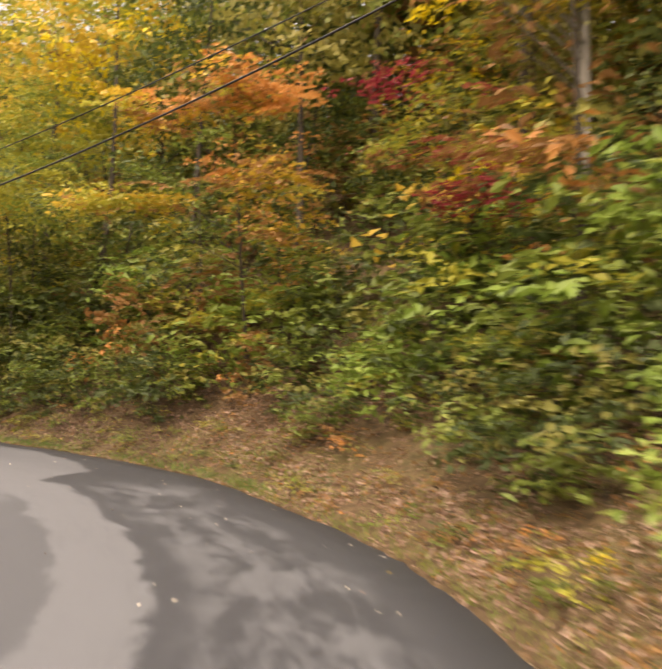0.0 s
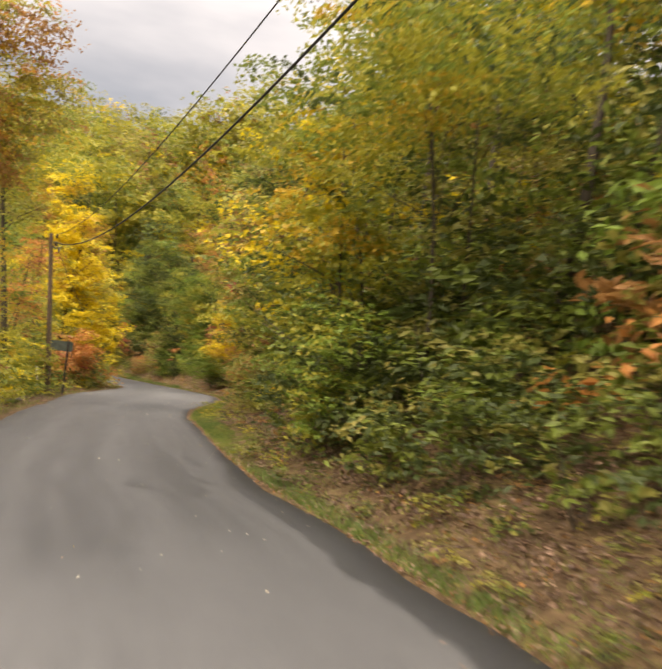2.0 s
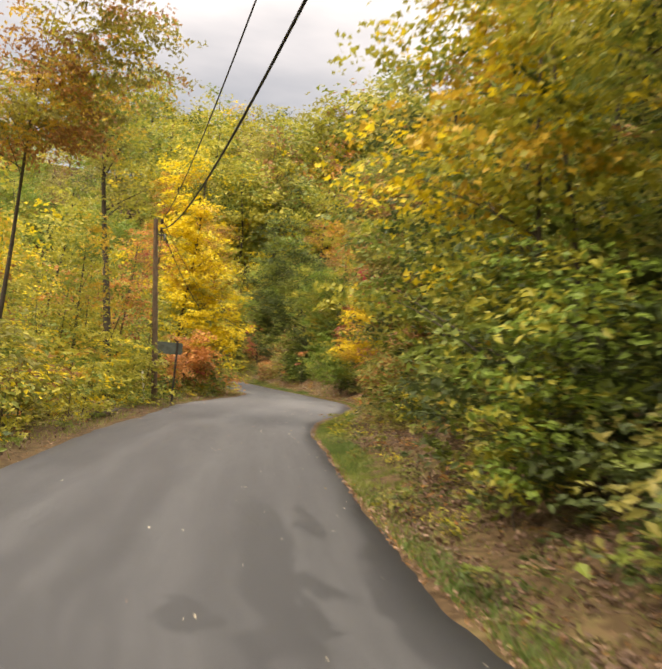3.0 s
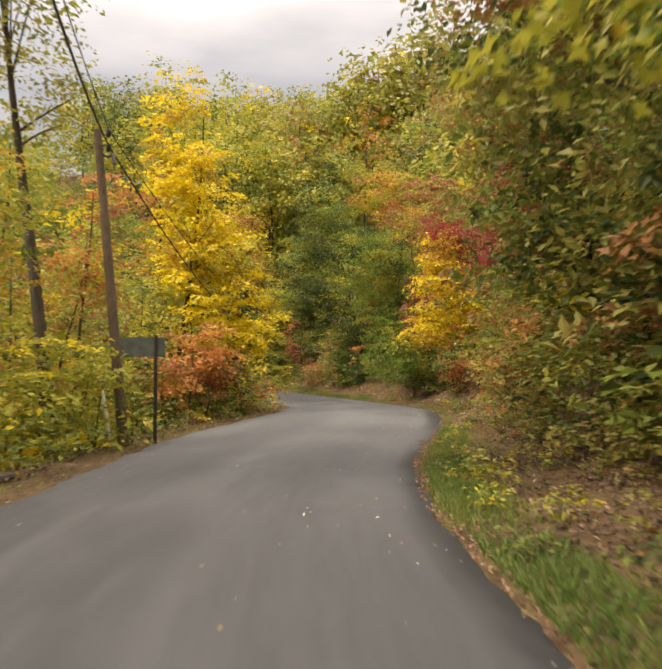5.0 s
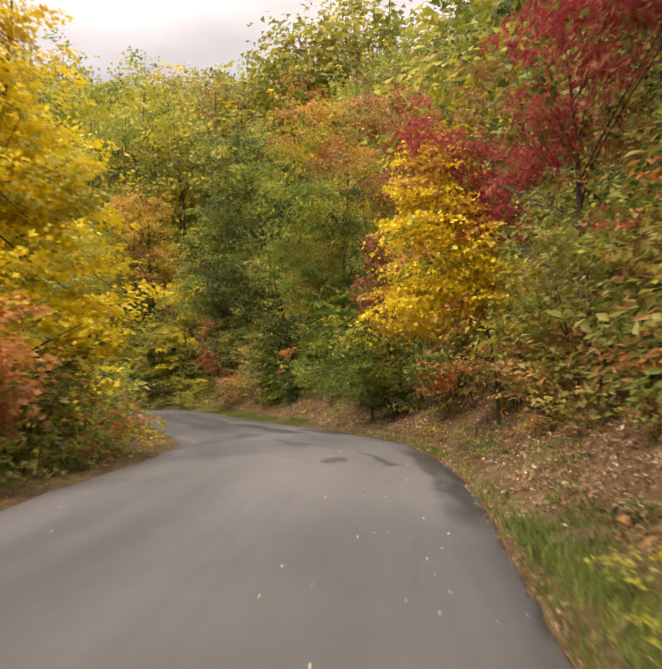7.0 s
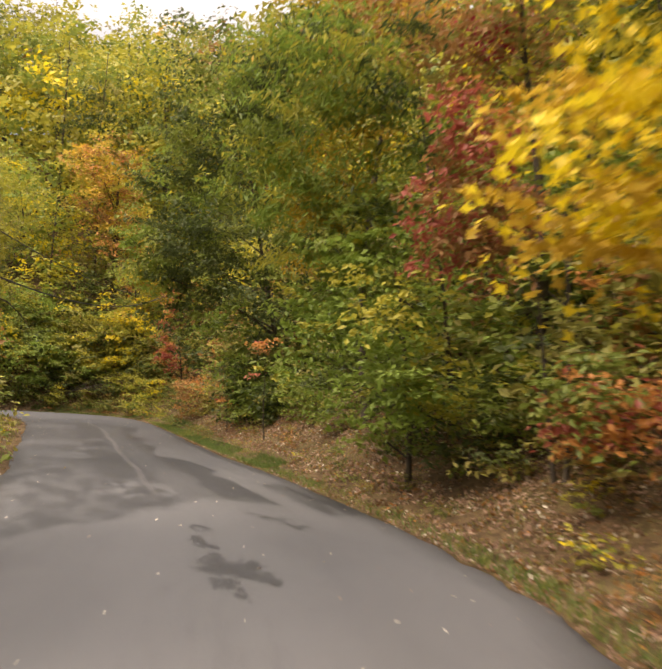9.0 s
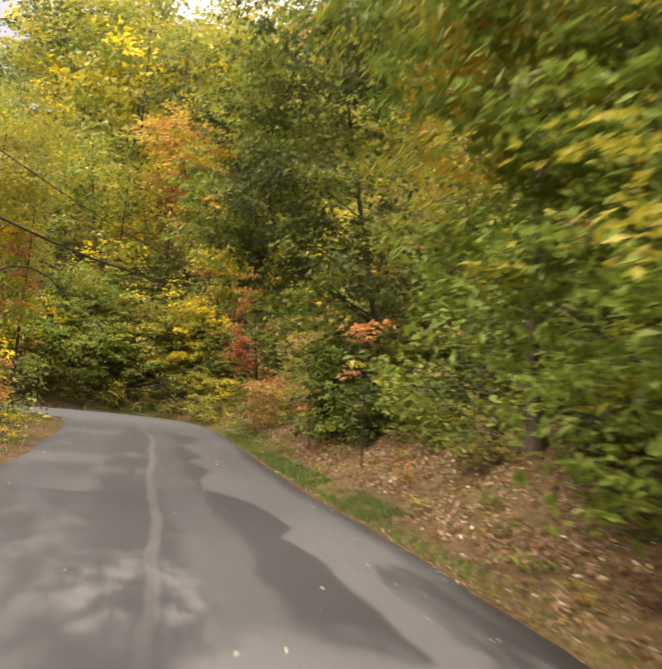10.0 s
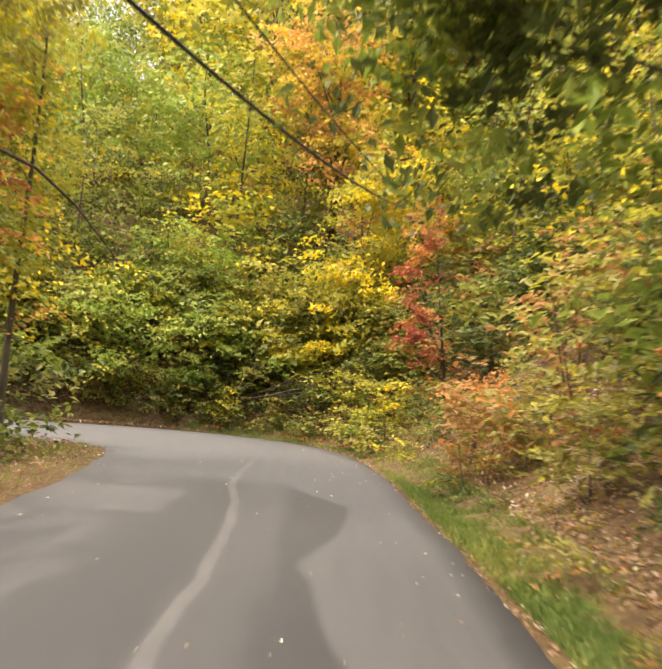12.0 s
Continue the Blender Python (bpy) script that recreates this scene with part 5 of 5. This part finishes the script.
turn = rng.uniform(0, np.pi, len(pts))
side_v = np.stack([np.cos(turn), np.sin(turn), np.zeros(len(pts))], 1) * rng.uniform(0.006, 0.012, len(pts))[:, None]
tip = pts + np.column_stack([rng.normal(0, 0.5, (len(pts), 2)) * hgt[:, None], hgt])
v = np.stack([pts - side_v, pts + side_v, tip], 1).reshape(-1, 3)
f = np.arange(len(v)).reshape(-1, 3)
tagged(mesh_object("lush_grass", v, f, np.full(len(f), 3), LEAF["lawn"]), "strips of lush green grass beside the asphalt", "grass", kind="stuff")

n = 420
p, a, d = scatter(n, 18, 108, -4.4, -0.05, 1, 0.35)
p = np.concatenate([p, scatter(90, 40, 106, -0.9, -0.05, -1, 0.8)[0]])
pts = np.column_stack([p, np.full(len(p), 0.022)])
stuff("fallen_leaves", "scattered pale fallen leaves on the asphalt", pts, rng.uniform(0.02, 0.05, len(pts)), pick([("pale", 6), ("litter", 2), ("gold", 0.6)], len(pts)), OVAL, 1.3)

# ---- utility pole, wires, sign, marker stake and roadside wood ----
POLE_AT = (-27.45, 29.85)
pole_z = float(ground_z(*POLE_AT))
pole = tagged(new("utility_pole"), "weathered brown wooden utility pole at the lane's edge", "utility pole")
pole.matrix_basis = Matrix.Translation((*POLE_AT, pole_z))
t = np.linspace(0, 1, 12)
pv, pf = tube(np.stack([-0.45 * t, -0.40 * t, t * 6.2 - 0.25], 1), 0.105 - 0.03 * t, 14)
cap = tube(np.array([(-0.45, -0.40, 5.94), (-0.45, -0.40, 5.98)]), [0.08, 0.015], 14)
pv, pf = join([(pv, pf), cap])
mesh_object("post", pv, pf, np.full(len(pf), 4), POLE_WOOD, pole, smooth=True)
for h, dx in ((5.62, 0.0), (5.9, 0.0)):
    iv, if_ = tube(np.array([(-0.3 + dx, -0.25, h - 0.09), (-0.3 + dx, -0.25, h - 0.05), (-0.3 + dx, -0.25, h), (-0.3 + dx, -0.25, h + 0.05), (-0.3 + dx, -0.25, h + 0.07)]), [0.03, 0.055, 0.04, 0.055, 0.02], 10)
    mesh_object("insulator", iv, if_, np.full(len(if_), 4), CERAMIC, pole, "dark ceramic insulator", smooth=True)
bv, bf = tube(np.array([(-0.40, -0.35, 5.5), (-0.27, -0.26, 5.42), (-0.16, -0.22, 5.46), (-0.12, -0.22, 5.25)]), [0.02, 0.03, 0.05, 0.03], 8)
mesh_object("bracket", bv, bf, np.full(len(bf), 4), STEEL, pole, "dark steel bracket", smooth=True)


def wire(label, p, q, sag, radius, reach=1.0):
    k = np.linspace(0, reach, 60)[:, None]
    line = np.array(p) + (np.array(q) - np.array(p)) * k - np.array([0, 0, 1.0]) * sag * 4 * k * (1 - k)
    v, f = tube(line, np.full(len(line), radius), 6)
    return tagged(mesh_object("overhead_wire", v, f, np.full(len(f), 4), CABLE, smooth=True), label, "cable", "overhead wires at the pole")


wire("thick black overhead cable", (-27.75, 29.6, 5.62), (-1.09, 11.36, 5.99), 1.38, 0.017, 1.22)
wire("thin black overhead wire", (-27.75, 29.6, 5.92), (7.51, 4.88, 8.2), 1.80, 0.010)
wire("thick black overhead cable", (-27.75, 29.6, 5.62), (-51.87, 56.85, 4.43), 1.76, 0.017, 1.1)
wire("thin black overhead wire", (-27.75, 29.6, 5.92), (-51.12, 56.22, 4.62), 1.20, 0.010, 1.15)


SIGN_AT = (-27.5, 30.55)
sz = float(ground_z(*SIGN_AT))
sign = tagged(new("road_sign"), "road sign seen from its grey-green back", "road sign")
sign.matrix_basis = pose(*SIGN_AT, sz, 0, 0, 39)
bm = bmesh.new()
bmesh.ops.create_cube(bm, size=1)
bmesh.ops.scale(bm, vec=(0.95, 0.004, 0.38), verts=bm.verts)
bmesh.ops.bevel(bm, geom=[e for e in bm.edges if abs((e.verts[0].co - e.verts[1].co).y) > 0.003], offset=0.03, segments=4, affect="EDGES")
bmesh.ops.translate(bm, vec=(-0.30, 0.03, 1.78 - sz), verts=bm.verts)
me = bpy.data.meshes.new("panel")
bm.to_mesh(me)
bm.free()
me.materials.append(SIGN_BACK)
panel = new("panel", me)
panel.parent = sign
# a folded steel channel post
prof = np.array([(-0.035, -0.012), (-0.018, -0.012), (-0.012, 0.012), (0.012, 0.012), (0.018, -0.012), (0.035, -0.012), (0.035, -0.006), (0.021, -0.006), (0.014, 0.017), (-0.014, 0.017), (-0.021, -0.006), (-0.035, -0.006)])
v = np.concatenate([np.column_stack([prof, np.full(12, h)]) for h in (-0.3, 2.02 - sz)])
f = np.array([(i, (i + 1) % 12, 12 + (i + 1) % 12, 12 + i) for i in range(12)])
mesh_object("post", v, f, np.full(12, 4), STEEL, sign, "brown steel channel post")
for h in (1.66, 1.90):
    v, f = tube(np.array([(0, 0.02, h - sz), (0, 0.04, h - sz), (0, 0.041, h - sz)]), [0.012, 0.012, 0.002], 8)
    mesh_object("bolt", v, f, np.full(len(f), 4), STEEL, sign)

STAKE_AT = (-28.2, 30.0)
kz = float(ground_z(*STAKE_AT))
v, f = tube(np.array([(0, 0, -0.2), (-0.06, -0.04, 0.45), (-0.15, -0.1, 1.02), (-0.155, -0.1, 1.05)]), [0.035, 0.035, 0.032, 0.008], 10)
stake = mesh_object("marker_stake", v, f, np.full(len(f), 4), STAKE_PAINT, smooth=True)
stake.matrix_basis = Matrix.Translation((*STAKE_AT, kz))
tagged(stake, "leaning off-white marker stake beside the pole", "stake")


def log(label, a, b, radius, mat=None):
    a, b = np.array(a, float), np.array(b, float)
    k = np.linspace(0, 1, 9)[:, None]
    xy = a + (b - a) * k + rng.normal(0, 0.03, (9, 2))
    z = height_field(xy[:, 0], xy[:, 1]) + radius * 0.7
    path = np.column_stack([xy, np.convolve(np.pad(z, 2, "edge"), np.ones(5) / 5, "valid")])
    rad = radius * np.linspace(1, 0.6, 9)
    rad[0] *= 0.3
    v, f = tube(path, rad, 8)
    return tagged(mesh_object("fallen_branch", v, f, np.full(len(f), 4), mat or DEAD_WOOD, smooth=True), label, "branch", "fallen wood")


log("dark fallen log lying at the edge of the lane", (-22.4, 24.1), (-24.2, 26.2), 0.09, BARK)
log("second fallen log beside the lane", (-22.9, 24.0), (-24.0, 25.0), 0.07)
for a, d0, d1, da, r in ((101, 1.9, 3.2, 0.9, 0.02), (104, 0.6, 1.3, 0.5, 0.02), (96, 1.6, 2.7, 0.6, 0.018), (31, 0.9, 1.4, 1.2, 0.012), (113, 0.5, 1.8, 0.5, 0.025), (45, 1.2, 2.2, 0.8, 0.015), (86, 1.0, 1.9, 0.7, 0.015)):
    log("bare grey stick on the bank", beside(a, d0, 1), beside(a + da, d1, 1), r)
